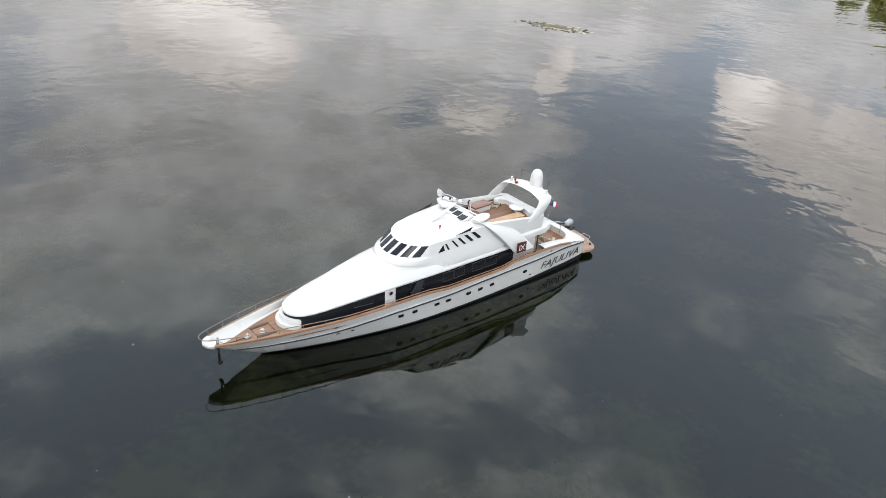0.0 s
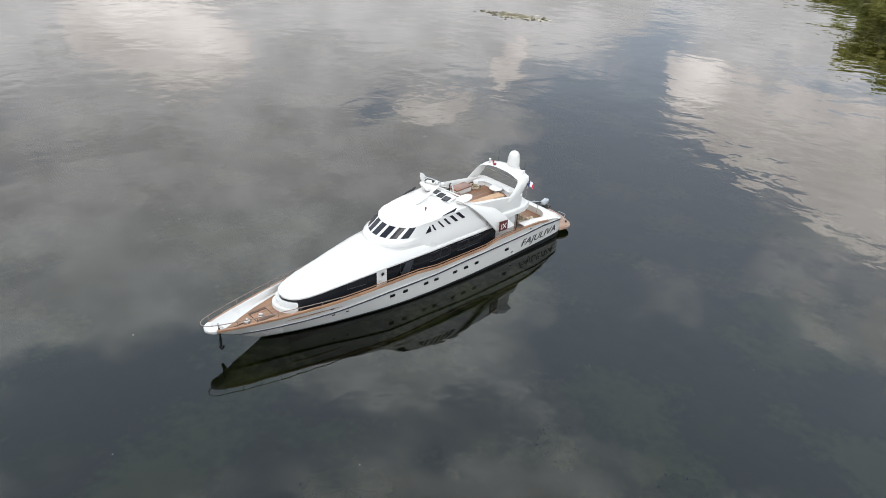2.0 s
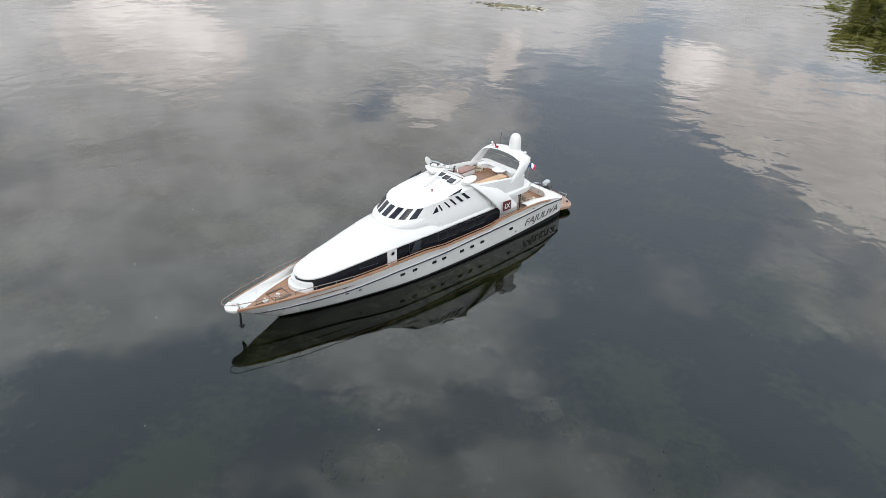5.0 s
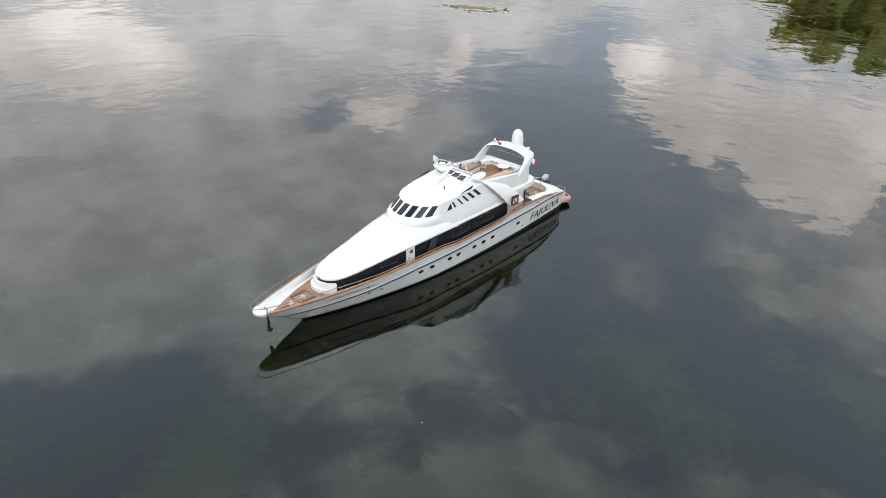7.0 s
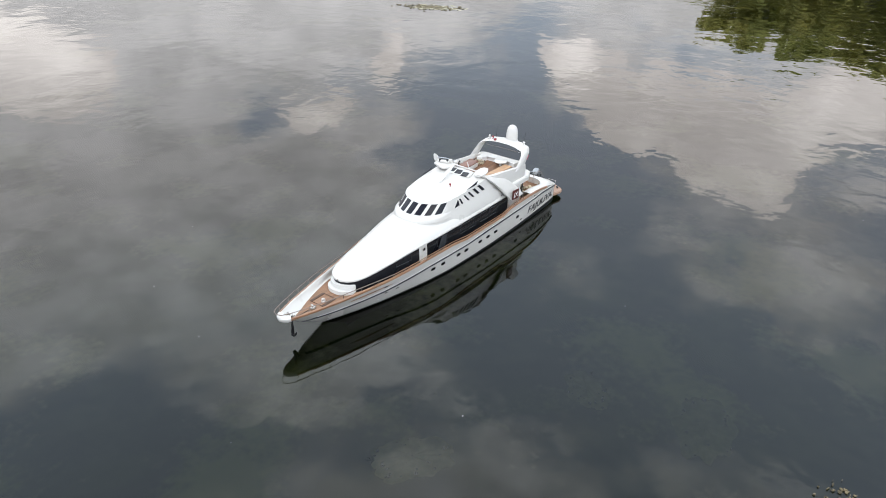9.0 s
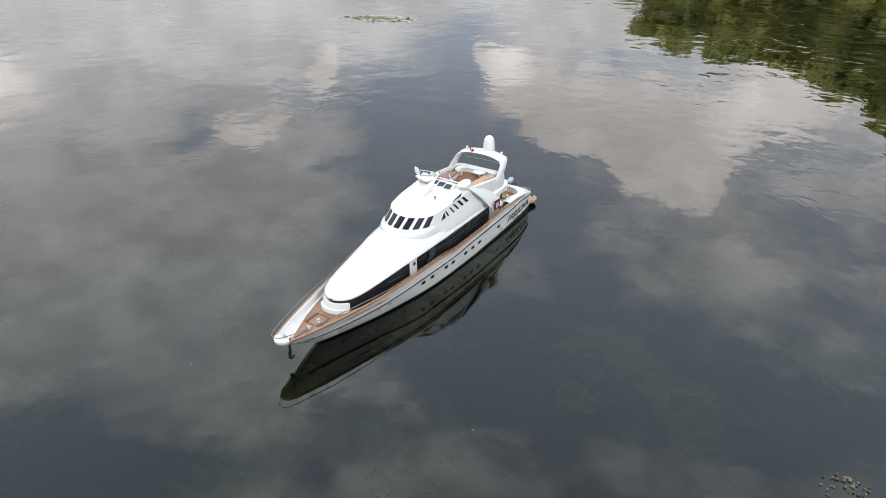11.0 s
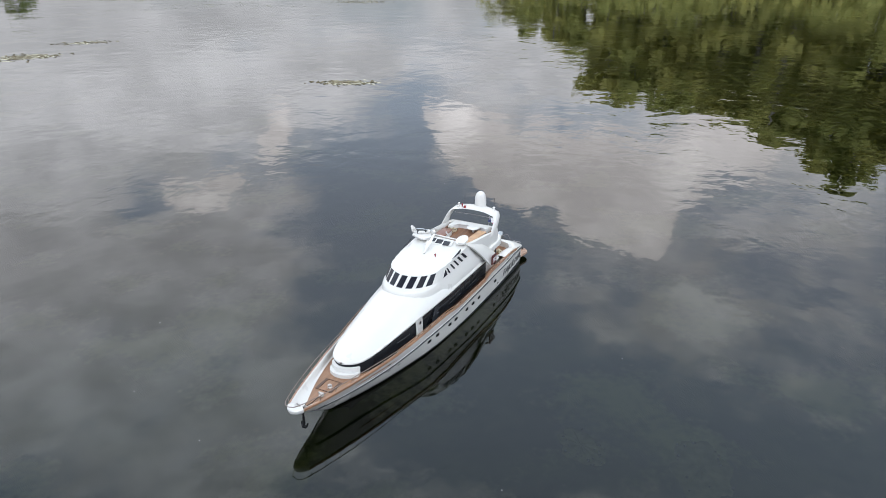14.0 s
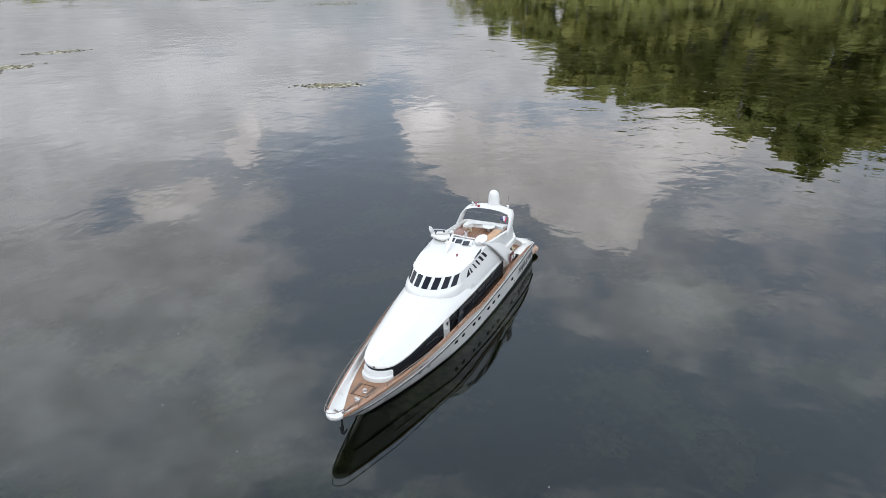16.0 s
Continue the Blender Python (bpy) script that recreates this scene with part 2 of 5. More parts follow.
def water_material():
    """Still lake water: clear and greenish, its gloss set by the angle of view, with cat's-paws of ripples far out."""
    mat = bpy.data.materials.new("lake_water")
    mat.use_nodes = True
    t = mat.node_tree
    t.nodes.clear()
    k = Graph(t)
    co = k.node("ShaderNodeTexCoord").outputs["Object"]
    x, y, z = k.xyz(co)
    away = k.m("SQRT", k.m("ADD", k.m("POWER", k.m("ADD", x, 1.1), 2.0), k.m("POWER", k.m("ADD", y, 1.2), 2.0)))
    patch = k.ramp(k.noise(co, 0.45, 3.0), 0.46, 0.64)
    swell = k.noise(co, 1.6, 2.0, 0.5, 0.6)
    chop = k.noise(co, 6.5, 2.0, 0.5, 0.4)
    calm = k.noise(co, 3.0, 2.0, 0.5)
    open_ = k.ramp(away, 2.2, 6.0)
    h = k.m("ADD", k.m("MULTIPLY", swell, 0.0055), k.m("MULTIPLY", k.m("MULTIPLY", chop, k.m("MULTIPLY_ADD", patch, 1.0, 0.25)), 0.0052))
    h = k.m("MULTIPLY", h, k.m("MULTIPLY_ADD", open_, 0.55, 0.16))
    h = k.m("ADD", h, k.m("MULTIPLY", calm, 0.0006))
    h = k.m("ADD", h, k.m("MULTIPLY", k.m("MULTIPLY", k.noise(co, 24.0, 1.0, 0.4, 0.3), k.m("SUBTRACT", 1.0, open_)), 0.00009))
    bn = k.node("ShaderNodeBump")
    bn.inputs["Strength"].default_value, bn.inputs["Distance"].default_value = 1.0, 1.0
    k.put(bn.inputs["Height"], h)
    fr = k.node("ShaderNodeFresnel")
    fr.inputs["IOR"].default_value = 1.35
    t.links.new(bn.outputs[0], fr.inputs["Normal"])
    clear = k.node("ShaderNodeBsdfTransparent")
    clear.inputs[0].default_value = (0.115, 0.138, 0.08, 1)
    gloss = k.node("ShaderNodeBsdfGlossy")
    gloss.inputs["Roughness"].default_value = 0.0
    gloss.inputs[0].default_value = (1, 1, 1, 1)
    t.links.new(bn.outputs[0], gloss.inputs["Normal"])
    ms = k.node("ShaderNodeMixShader")
    t.links.new(fr.outputs[0], ms.inputs[0])
    t.links.new(clear.outputs[0], ms.inputs[1])
    t.links.new(gloss.outputs[0], ms.inputs[2])
    o = k.node("ShaderNodeOutputMaterial")
    t.links.new(ms.outputs[0], o.inputs[0])
    return mat


def lakebed_material():
    """Mud and weed with pale stones."""
    mat = bpy.data.materials.new("lake_bed")
    mat.use_nodes = True
    t = mat.node_tree
    b = t.nodes["Principled BSDF"]
    k = Graph(t)
    co = k.node("ShaderNodeTexCoord").outputs["Object"]
    a, c, d = k.noise(co, 1.7, 4.0, 0.5), k.noise(co, 4.0, 3.0, 0.5), k.noise(co, 22.0, 4.0, 0.6)
    col = k.mix(k.ramp(c, 0.35, 0.7), (0.085, 0.105, 0.05, 1), (0.20, 0.225, 0.12, 1))
    col = k.mix(k.ramp(k.m("ADD", a, k.m("MULTIPLY", d, 0.25)), 0.63, 0.80, 0.0, 0.95), col, (0.85, 0.78, 0.50, 1))
    t.links.new(col, b.inputs["Base Color"])
    b.inputs["Roughness"].default_value = 0.9
    return mat


M_WATER, M_BED = water_material(), lakebed_material()


def leaf_material(name, colour, dark):
    """Foliage: light falls on the leaves and partly through them."""
    mat = bpy.data.materials.new(name)
    mat.use_nodes = True
    t = mat.node_tree
    t.nodes.clear()
    k = Graph(t)
    co = k.node("ShaderNodeTexCoord").outputs["Object"]
    isle = k.node("ShaderNodeNewGeometry").outputs["Random Per Island"]
    col = k.mix(k.ramp(k.noise(co, 0.6, 4.0), 0.3, 0.7), (*dark, 1), (*colour, 1))
    col = k.mix(k.m("MULTIPLY", isle, 0.14), col, (*(c * 0.5 for c in colour), 1))
    top, thru, ms, o = k.node("ShaderNodeBsdfDiffuse"), k.node("ShaderNodeBsdfTranslucent"), k.node("ShaderNodeMixShader"), k.node("ShaderNodeOutputMaterial")
    t.links.new(col, top.inputs[0])
    t.links.new(col, thru.inputs[0])
    ms.inputs[0].default_value = 0.5
    t.links.new(top.outputs[0], ms.inputs[1])
    t.links.new(thru.outputs[0], ms.inputs[2])
    t.links.new(ms.outputs[0], o.inputs[0])
    return mat


# Leaf colours set far above real foliage to stand in for sunlight on trees
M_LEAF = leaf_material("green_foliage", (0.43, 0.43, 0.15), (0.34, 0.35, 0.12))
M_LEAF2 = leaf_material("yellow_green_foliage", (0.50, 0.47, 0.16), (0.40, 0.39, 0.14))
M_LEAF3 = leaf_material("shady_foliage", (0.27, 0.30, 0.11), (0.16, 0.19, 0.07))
M_BARK = material("grey_bark", (0.38, 0.35, 0.31), 0.9, vary=0.4, scale=3.0)
M_GRASS = material("bank_grass", (0.09, 0.11, 0.035), 0.9, vary=0.4, scale=0.8)
M_STONE = material("weedy_stone", (0.20, 0.19, 0.11), 0.9, vary=0.5, scale=9.0, dark=(0.08, 0.09, 0.05))
M_FLECK = material("pale_fleck", (0.30, 0.30, 0.27), 0.8, vary=0.3, scale=60.0)
M_SAND = material("algae_sand", (0.80, 0.70, 0.46), 0.9, vary=0.5, scale=14.0, dark=(0.30, 0.32, 0.16))
M_WEED = material("floating_weed", (0.27, 0.22, 0.125), 0.7, vary=0.6, scale=48.0, dark=(0.022, 0.022, 0.012))
M_SCUM = material("pale_weed_scum", (0.50, 0.47, 0.34), 0.8, vary=0.4, scale=30.0)


# ---- mesh helpers ----
def curve_at(x, pts):
    """Smooth value at x through rows of (x, value)."""
    if x <= pts[0][0]:
        return pts[0][1]
    for (x0, v0), (x1, v1) in zip(pts, pts[1:]):
        if x <= x1:
            return v0 + (v1 - v0) * (x - x0) / (x1 - x0)
    return pts[-1][1]


def part(name, bm, mat, parent, label="", smooth=True):
    me = bpy.data.meshes.new(name)
    bmesh.ops.recalc_face_normals(bm, faces=bm.faces)
    for f in bm.faces:
        f.smooth = smooth
    bm.to_mesh(me)
    bm.free()
    for m_ in (mat if isinstance(mat, (list, tuple)) else (mat,)):
        me.materials.append(m_)
    if smooth:
        me.set_sharp_from_angle(angle=radians(38))
    ob = new(name, me)
    ob.parent = parent
    if label:
        tagged(ob, label)
    return ob


def thing(name, at, label, category, group="", kind=""):
    ob = new(name)
    ob.empty_display_size = 0.05
    ob.location = at
    return tagged(ob, label, category, group, kind)


def sheet(bm, rows, loop=False, mat=0):
    """Faces between rows of points."""
    vs = [[bm.verts.new(p) for p in r] for r in rows]
    n = len(rows[0])
    for a, b in zip(vs, vs[1:]):
        for i in range(n if loop else n - 1):
            j = (i + 1) % n
            try:
                f = bm.faces.new((a[i], a[j], b[j], b[i]))
                f.material_index = mat
            except ValueError:
                pass
    return vs


def slab(bm, rows, thick):
    """A sheet with thickness (towards -z)."""
    low = [[(p[0], p[1], p[2] - thick) for p in r] for r in rows]
    ring = list(rows) + [list(r) for r in reversed(low)]
    sheet(bm, ring + [ring[0]])
    for i in (0, -1):
        sheet(bm, [[r[i] for r in rows], [r[i] for r in low]])
    bmesh.ops.remove_doubles(bm, verts=bm.verts, dist=1e-6)


def tube(bm, pts, r, seg=6, closed=False, caps=True):
    pts = [Vector(p) for p in pts]
    n = len(pts)
    rings = []
    for i, p in enumerate(pts):
        a = pts[(i - 1) % n] if closed or i else p
        b = pts[(i + 1) % n] if closed or i < n - 1 else p
        d = (b - a).normalized()
        side = d.cross(Vector((0, 0, 1)))
        if side.length < 1e-3:
            side = d.cross(Vector((0, 1, 0)))
        side.normalize()
        up = side.cross(d)
        rr = r(i / max(n - 1, 1)) if callable(r) else r
        rings.append([p + side * (rr * cos(2 * pi * k / seg)) + up * (rr * sin(2 * pi * k / seg)) for k in range(seg)])
    if closed:
        rings.append(rings[0])
    vs = sheet(bm, rings, loop=True)
    if closed:
        bmesh.ops.remove_doubles(bm, verts=bm.verts, dist=1e-7)
    elif caps:
        bm.faces.new(vs[0])
        bm.faces.new(list(reversed(vs[-1])))
    return bm


def block(bm, centre, size, turn=(0, 0, 0), bevel=0.0, seg=2):
    """A box with rounded edges."""
    part_ = bmesh.new()
    bmesh.ops.create_cube(part_, size=1.0)
    bmesh.ops.scale(part_, vec=size, verts=part_.verts)
    if bevel:
        bmesh.ops.bevel(part_, geom=list(part_.edges), offset=bevel, segments=seg, profile=0.5, affect="EDGES")
    part_.transform(pose(*centre, *turn))
    tmp = bpy.data.meshes.new("tmp")
    part_.to_mesh(tmp)
    part_.free()
    bm.from_mesh(tmp)
    bpy.data.meshes.remove(tmp)
    return bm


def lathe(bm, at, profile, seg=20):
    """A turned body from rows of (radius, height)."""
    rings = [[(at[0] + r * cos(2 * pi * k / seg), at[1] + r * sin(2 * pi * k / seg), at[2] + h) for k in range(seg)] for r, h in profile]
    vs = sheet(bm, rings, loop=True)
    bm.faces.new(vs[0])
    bm.faces.new(vs[-1])
    return bm


def prism(bm, outline, z0, z1, bevel=0.0):
    """An upright body over a flat outline."""
    lo = [bm.verts.new((x, y, z0)) for x, y in outline]
    hi = [bm.verts.new((x, y, z1)) for x, y in outline]
    n = len(lo)
    bm.faces.new(lo)
    top = bm.faces.new(hi)
    for i in range(n):
        bm.faces.new((lo[i], lo[(i + 1) % n], hi[(i + 1) % n], hi[i]))
    if bevel:
        bmesh.ops.bevel(bm, geom=list(top.edges), offset=bevel, segments=3, profile=0.5, affect="EDGES")
    return bm


def plate(bm, corners, thick):
    """A flat or slightly bent panel of given thickness, proud of the surface it lies on."""
    c = [Vector(p) for p in corners]
    n = (c[1] - c[0]).cross(c[-1] - c[0]).normalized()
    a = [bm.verts.new(p - n * thick * 0.5) for p in c]
    b = [bm.verts.new(p + n * thick * 0.5) for p in c]
    bm.faces.new(a)
    bm.faces.new(b)
    for i in range(len(c)):
        j = (i + 1) % len(c)
        bm.faces.new((a[i], a[j], b[j], b[i]))
    return bm


# ---- water, lake bed, banks ----
def flat_disc(name, z, radius, mat, label, category, rings):
    bm = bmesh.new()
    seg = 64
    rows = [[(r * cos(2 * pi * k / seg), r * sin(2 * pi * k / seg), z) for k in range(seg)] for r in rings]
    vs = sheet(bm, rows, loop=True)
    bm.faces.new(vs[0])
    ob = part(name, bm, mat, None, label)
    if ob.data.polygons[0].normal.z < 0:
        ob.data.flip_normals()
    return tagged(ob, "", category, kind="structure")


flat_disc("water", 0.0, 60, M_WATER, "still dark lake water mirroring a cloudy sky", "water", (2, 6, 15, 30, 60))
flat_disc("lake_bed", -0.55, 60, M_BED, "muddy lake bed with weed and pale stones", "ground", (2, 6, 15, 30, 61))


# Far bank: one sheet of ground beyond the water, rising gently to the horizon
bm = bmesh.new()
seg = 96
rings = []
for r, z in ((37, -0.6), (38.5, 0.05), (41, 0.5), (50, 0.9), (90, 1.4), (300, 2.0), (2500, 2.0)):
    rings.append([])
    for k in range(seg):
        a = 2 * pi * k / seg
        rr = r * (1 + 0.035 * sin(5 * a) + 0.02 * sin(11 * a + 1)) if r < 60 else r
        rings[-1].append((rr * cos(a), rr * sin(a), z))
sheet(bm, rings, loop=True)
tagged(part("ground", bm, M_GRASS, None, "grassy lake shore far behind the water"), "", "ground", kind="structure")

# ---- the yacht ----
SHEER = [(0, 0), (0.006, 0.016), (0.018, 0.025), (0.035, 0.031), (0.06, 0.039), (0.10, 0.051), (0.16, 0.066), (0.22, 0.08), (0.32, 0.101), (0.40, 0.116),
         (0.50, 0.131), (0.60, 0.142), (0.80, 0.154), (1.00, 0.158), (1.30, 0.158), (1.45, 0.153), (1.50, 0.149), (1.52, 0.145), (1.533, 0.138), (1.541, 0.129), (1.545, 0.118)]
WATERLINE = [(0.19, 0), (0.25, 0.023), (0.32, 0.047), (0.42, 0.076), (0.52, 0.099), (0.61, 0.118), (0.70, 0.131), (0.80, 0.139), (1.0, 0.148), (1.2, 0.151), (1.4, 0.15), (1.50, 0.146), (1.525, 0.140), (1.538, 0.131), (1.545, 0.120)]
CAP_Z = [(0, 0.110), (0.2, 0.108), (0.40, 0.111), (0.60, 0.121), (0.72, 0.122), (0.80, 0.114), (1.05, 0.114), (1.11, 0.126), (1.28, 0.128), (1.36, 0.122), (1.45, 0.105), (1.545, 0.078)]
STRIPE_Z = [(0.05, 0.064), (0.1, 0.062), (0.2, 0.058), (0.3, 0.057), (0.4, 0.060), (0.5, 0.070), (0.6, 0.0785), (0.8, 0.080), (0.95, 0.087), (1.25, 0.089), (1.39, 0.094), (1.46, 0.089), (1.52, 0.081), (1.545, 0.076)]
CAP_DEEP = [(0, 0.006), (0.06, 0.0065), (0.3, 0.0065), (0.55, 0.006)]
X_END = 1.545


def hull_half(x, z):
    """Half the hull's breadth at x and z."""
    s = min(max(z / 0.105, -0.6), 1.0)
    x0 = 0.19 * (1 - s)
    if x <= x0:
        return 0.0
    u = (x - x0) / (X_END - x0)
    bs, bw = curve_at(u * X_END, SHEER), curve_at(0.19 + u * (X_END - 0.19), WATERLINE)
    if s < 0:
        return bw * (1 + 0.55 * s)
    return bw + (bs - bw) * s ** 0.9


yacht = thing("model_yacht", (0, 0, 0), "white model motor yacht with teak decks afloat on the lake", "boat")

# Hull
US = [0, 0.003, 0.008, 0.016, 0.028, 0.045, 0.065, 0.09] + [0.12 + 0.88 * i / 44 for i in range(44)] + [0.988, 0.993, 0.997, 1.0]
def boot_z(x):
    return curve_at(x, [(0, 0.006), (0.8, 0.009), (1.2, 0.014), (1.5, 0.024), (1.545, 0.025)])


bm = bmesh.new()
levels = [-0.06, -0.03, -0.012, 0.0, None, 0.035, 0.05, 0.07, 0.085, 0.097, 0.105]
for side in (-1, 1):
    rows = []
    for z in levels:
        if z is None:
            row = []
            for u in US:
                x = 0.17 + u * (X_END - 0.17)
                x = max(x, 0.19 * (1 - boot_z(x) / 0.105))
                row.append((x, side * hull_half(x + 1e-9, boot_z(x)), boot_z(x)))
            rows.append(row)
            continue
        s = min(z / 0.105, 1.0)
        x0 = 0.19 * (1 - s)
        rows.append([(x0 + u * (X_END - x0), side * hull_half(x0 + u * (X_END - x0) + 1e-9, z), min(z, curve_at(x0 + u * (X_END - x0), CAP_Z) - 0.002)) for u in US])
    rows.append([(u * X_END, side * hull_half(u * X_END, 0.105), curve_at(u * X_END, CAP_Z)) for u in US])
    sheet(bm, rows)
    keel = [[(p[0], 0, -0.075) for p in rows[0]], rows[0]]
    sheet(bm, keel)
    sheet(bm, [[r[-1] for r in rows], [(X_END, 0, r[-1][2]) for r in rows]])
bmesh.ops.remove_doubles(bm, verts=bm.verts, dist=1e-5)
for f in bm.faces:
    if f.calc_center_median().z < boot_z(f.calc_center_median().x):
        f.material_index = 1
hull = part("hull", bm, (M_HULL, M_BLACK), yacht, "glossy white hull with a black boot top")


def ribbon(name, z_rows, x0, x1, width, mat, proud=0.0012, label=""):
    for side in (-1, 1):
        bm_ = bmesh.new()
        rows_ = []
        for i in range(61):
            x = x0 + (x1 - x0) * i / 60
            z = curve_at(x, z_rows)
            rows_.append([(x, side * (hull_half(x, zz) + d), zz) for zz, d in ((z - width / 2, -0.001), (z - width / 2, proud), (z + width / 2, proud), (z + width / 2, -0.001))])
        sheet(bm_, rows_)
        part(name, bm_, mat, hull, label)


ribbon("hull_stripe", STRIPE_Z, 0.085, 1.543, 0.0040, M_STRIPE, 0.0034, label="thin dark blue sheer stripe")
ribbon("rubbing_strake", [(x, z + 0.0052) for x, z in STRIPE_Z], 0.13, 1.543, 0.0030, M_WHITE, 0.0020)

# Teak cap on the bulwark, one on each side
for side in (-1, 1):
    bm = bmesh.new()
    rows = []
    for u in US:
        x = u * X_END
        b, z = hull_half(x, 0.105), curve_at(x, CAP_Z)
        deep = curve_at(x, CAP_DEEP)
        low = hull_half(x, min(z - deep, 0.105))
        rows.append([(x, side * max(b - 0.0028, 0), z - 0.001), (x, side * (low + 0.0004), z - deep), (x, side * (low + 0.0048), z - deep + 0.001), (x, side * (b + 0.0036), min(z - 0.001, max(z - deep + 0.003, 0.104))), (x, side * (b + 0.0036), z + 0.0008), (x, side * (b + 0.0022), z + 0.0022), (x, side * max(b - 0.0022, 0), z + 0.0022), (x, side * max(b - 0.0028, 0), z - 0.001)])
    sheet(bm, [r for r in rows if 0.024 <= r[0][0] <= 1.43])
    part("cap_rail", bm, M_CAP, hull, "varnished teak cap rail")
bm = bmesh.new()
rows = []
for side in (-1, 1):
    for u in (US if side > 0 else reversed(US)):
        x = u * X_END
        if x > 0.03:
            continue
        b, z = hull_half(x, 0.105), curve_at(x, CAP_Z)
        rows.append([(x + 0.004, side * max(b - 0.0015, 0), z - 0.0135), (x + 0.0005, side * (b + 0.0008), z - 0.010), (x - 0.002, side * (b + 0.002), z - 0.004), (x - 0.002, side * (b + 0.0022), z + 0.001), (x, side * b, z + 0.0035), (x + 0.012, side * max(b - 0.012, 0), z + 0.002)])
sheet(bm, rows)
part("bow_moulding", bm, M_WHITE, hull, "rounded white bow moulding")

# Decks
DECK_Z = 0.085
TEAK_EDGE = [(0.07, 0.003), (0.10, 0.012), (0.125, 0.023), (0.155, 0.035), (0.20, 0.051), (0.27, 0.072), (0.41, 0.104), (0.6, 0.131), (0.8, 0.143), (1.0, 0.148), (1.3, 0.148), (1.5, 0.138)]
bm = bmesh.new()
rows = []
for i in range(70):
    x = 0.07 + (1.49 - 0.07) * i / 69
    e = curve_at(x, TEAK_EDGE)
    p = min(e + 0.010, hull_half(x, 0.1) - 0.006)
    rows.append([(x, -p + (p + e) * k / 8, DECK_Z) for k in range(9)])
slab(bm, rows, 0.004)
part("teak_deck", bm, M_TEAK, yacht, "worn reddish laid teak deck")
bm = bmesh.new()
for side in (-1, 1):
    rows = []
    for u in US:
        x = u * X_END
        if x > 1.44:
            continue
        b, z = hull_half(x, 0.105), curve_at(x, CAP_Z)
        e = min(curve_at(x, TEAK_EDGE), max(b - 0.008, 0)) if x > 0.07 else max(b - 0.03, 0) * 0.3
        zd = DECK_Z - 0.001 if x > 0.07 else DECK_Z + 0.022 * (1 - x / 0.07)
        rows.append([(x, side * max(b - 0.0022, 0), z + 0.0004), (x, side * max(b - 0.006, 0), z - 0.001), (x, side * max(b - 0.009, 0), z - 0.006), (x, side * (e + (b - e) * 0.35), zd + 0.004), (x, side * e, zd)])
        if x <= 0.07:
            rows[-1].append((x, 0, zd))
        else:
            rows[-1].append((x, side * e * 0.5, zd - 0.003))
    sheet(bm, rows)
part("bulwark_lining", bm, M_WHITE, hull, "white inner face of the bulwark")

# Foredeck: hatch, bits, windlass
bm = bmesh.new()
for a, b_ in (((0.165, -0.022), (0.225, -0.030)), ((0.225, -0.030), (0.225, 0.03)), ((0.225, 0.03), (0.165, 0.022)), ((0.165, 0.022), (0.165, -0.022))):
    block(bm, ((a[0] + b_[0]) / 2, (a[1] + b_[1]) / 2, DECK_Z + 0.001), (abs(a[0] - b_[0]) + 0.0013, abs(a[1] - b_[1]) + 0.0013, 0.002))
part("deck_hatch_frame", bm, M_SEAM, yacht, "dark seam round the foredeck hatch", smooth=False)
bm = lathe(bmesh.new(), (0.188, -0.010, DECK_Z), [(0.0075, 0), (0.0075, 0.003), (0.005, 0.005), (0.007, 0.008), (0.0065, 0.011), (0.002, 0.0125)], 16)
part("capstan", bm, M_STEEL, yacht, "small bright capstan")
for y in (-0.016, 0.012):
    bm = bmesh.new()
    for d in (-0.004, 0.004):
        lathe(bm, (0.05 + abs(y) * 0.2 + d * 0.3, y + d, 0.091), [(0.0022, 0), (0.0018, 0.008), (0.003, 0.010), (0.002, 0.012)], 10)
    block(bm, (0.05 + abs(y) * 0.2, y, 0.0925), (0.008, 0.015, 0.003), bevel=0.0008)
    tube(bm, [(0.05, y - 0.009, 0.0995), (0.052, y + 0.009, 0.0995)], 0.0014)
    part("mooring_bitts", bm, M_STEEL, yacht, "white and steel mooring bitts on the bow")
bm = bmesh.new()
block(bm, (0.138, -0.012, 0.089), (0.022, 0.011, 0.006), (0, 0, 12), 0.002)
tube(bm, [(0.132, -0.022, 0.092), (0.142, -0.002, 0.092)], 0.004, 10)
part("windlass", bm, M_STEEL, yacht, "steel anchor windlass")
bm = tube(bmesh.new(), [(0.13, -0.012, 0.089), (0.09, -0.008, 0.0865), (0.07, -0.006, 0.088), (0.055, -0.004, 0.0925)], 0.0012)
part("deck_chain", bm, M_IRON, yacht)

# Curved sofa in front of the deckhouse
def crescent(bm, x_mid, half, back, z0, z1, depth, bevel=0.003):
    outline = []
    for i in range(17):
        a = radians(-72 + 144 * i / 16)
        outline.append((x_mid + back * (1 - cos(a)) * 1.0, half * sin(a) / sin(radians(72))))
    for i in reversed(range(17)):
        a = radians(-72 + 144 * i / 16)
        outline.append((x_mid + depth + back * (1 - cos(a)) * 0.9, (half - 0.004) * sin(a) / sin(radians(72))))
    return prism(bm, outline, z0, z1, bevel)


part("sofa_base", crescent(bmesh.new(), 0.245, 0.055, 0.052, DECK_Z, 0.0985, 0.028, 0.005), M_CUSH, yacht, "curved white foredeck sofa base")
part("sofa_cushion", crescent(bmesh.new(), 0.2575, 0.0535, 0.050, 0.0995, 0.1145, 0.018, 0.006), M_CUSH, yacht, "curved white backrest cushion")

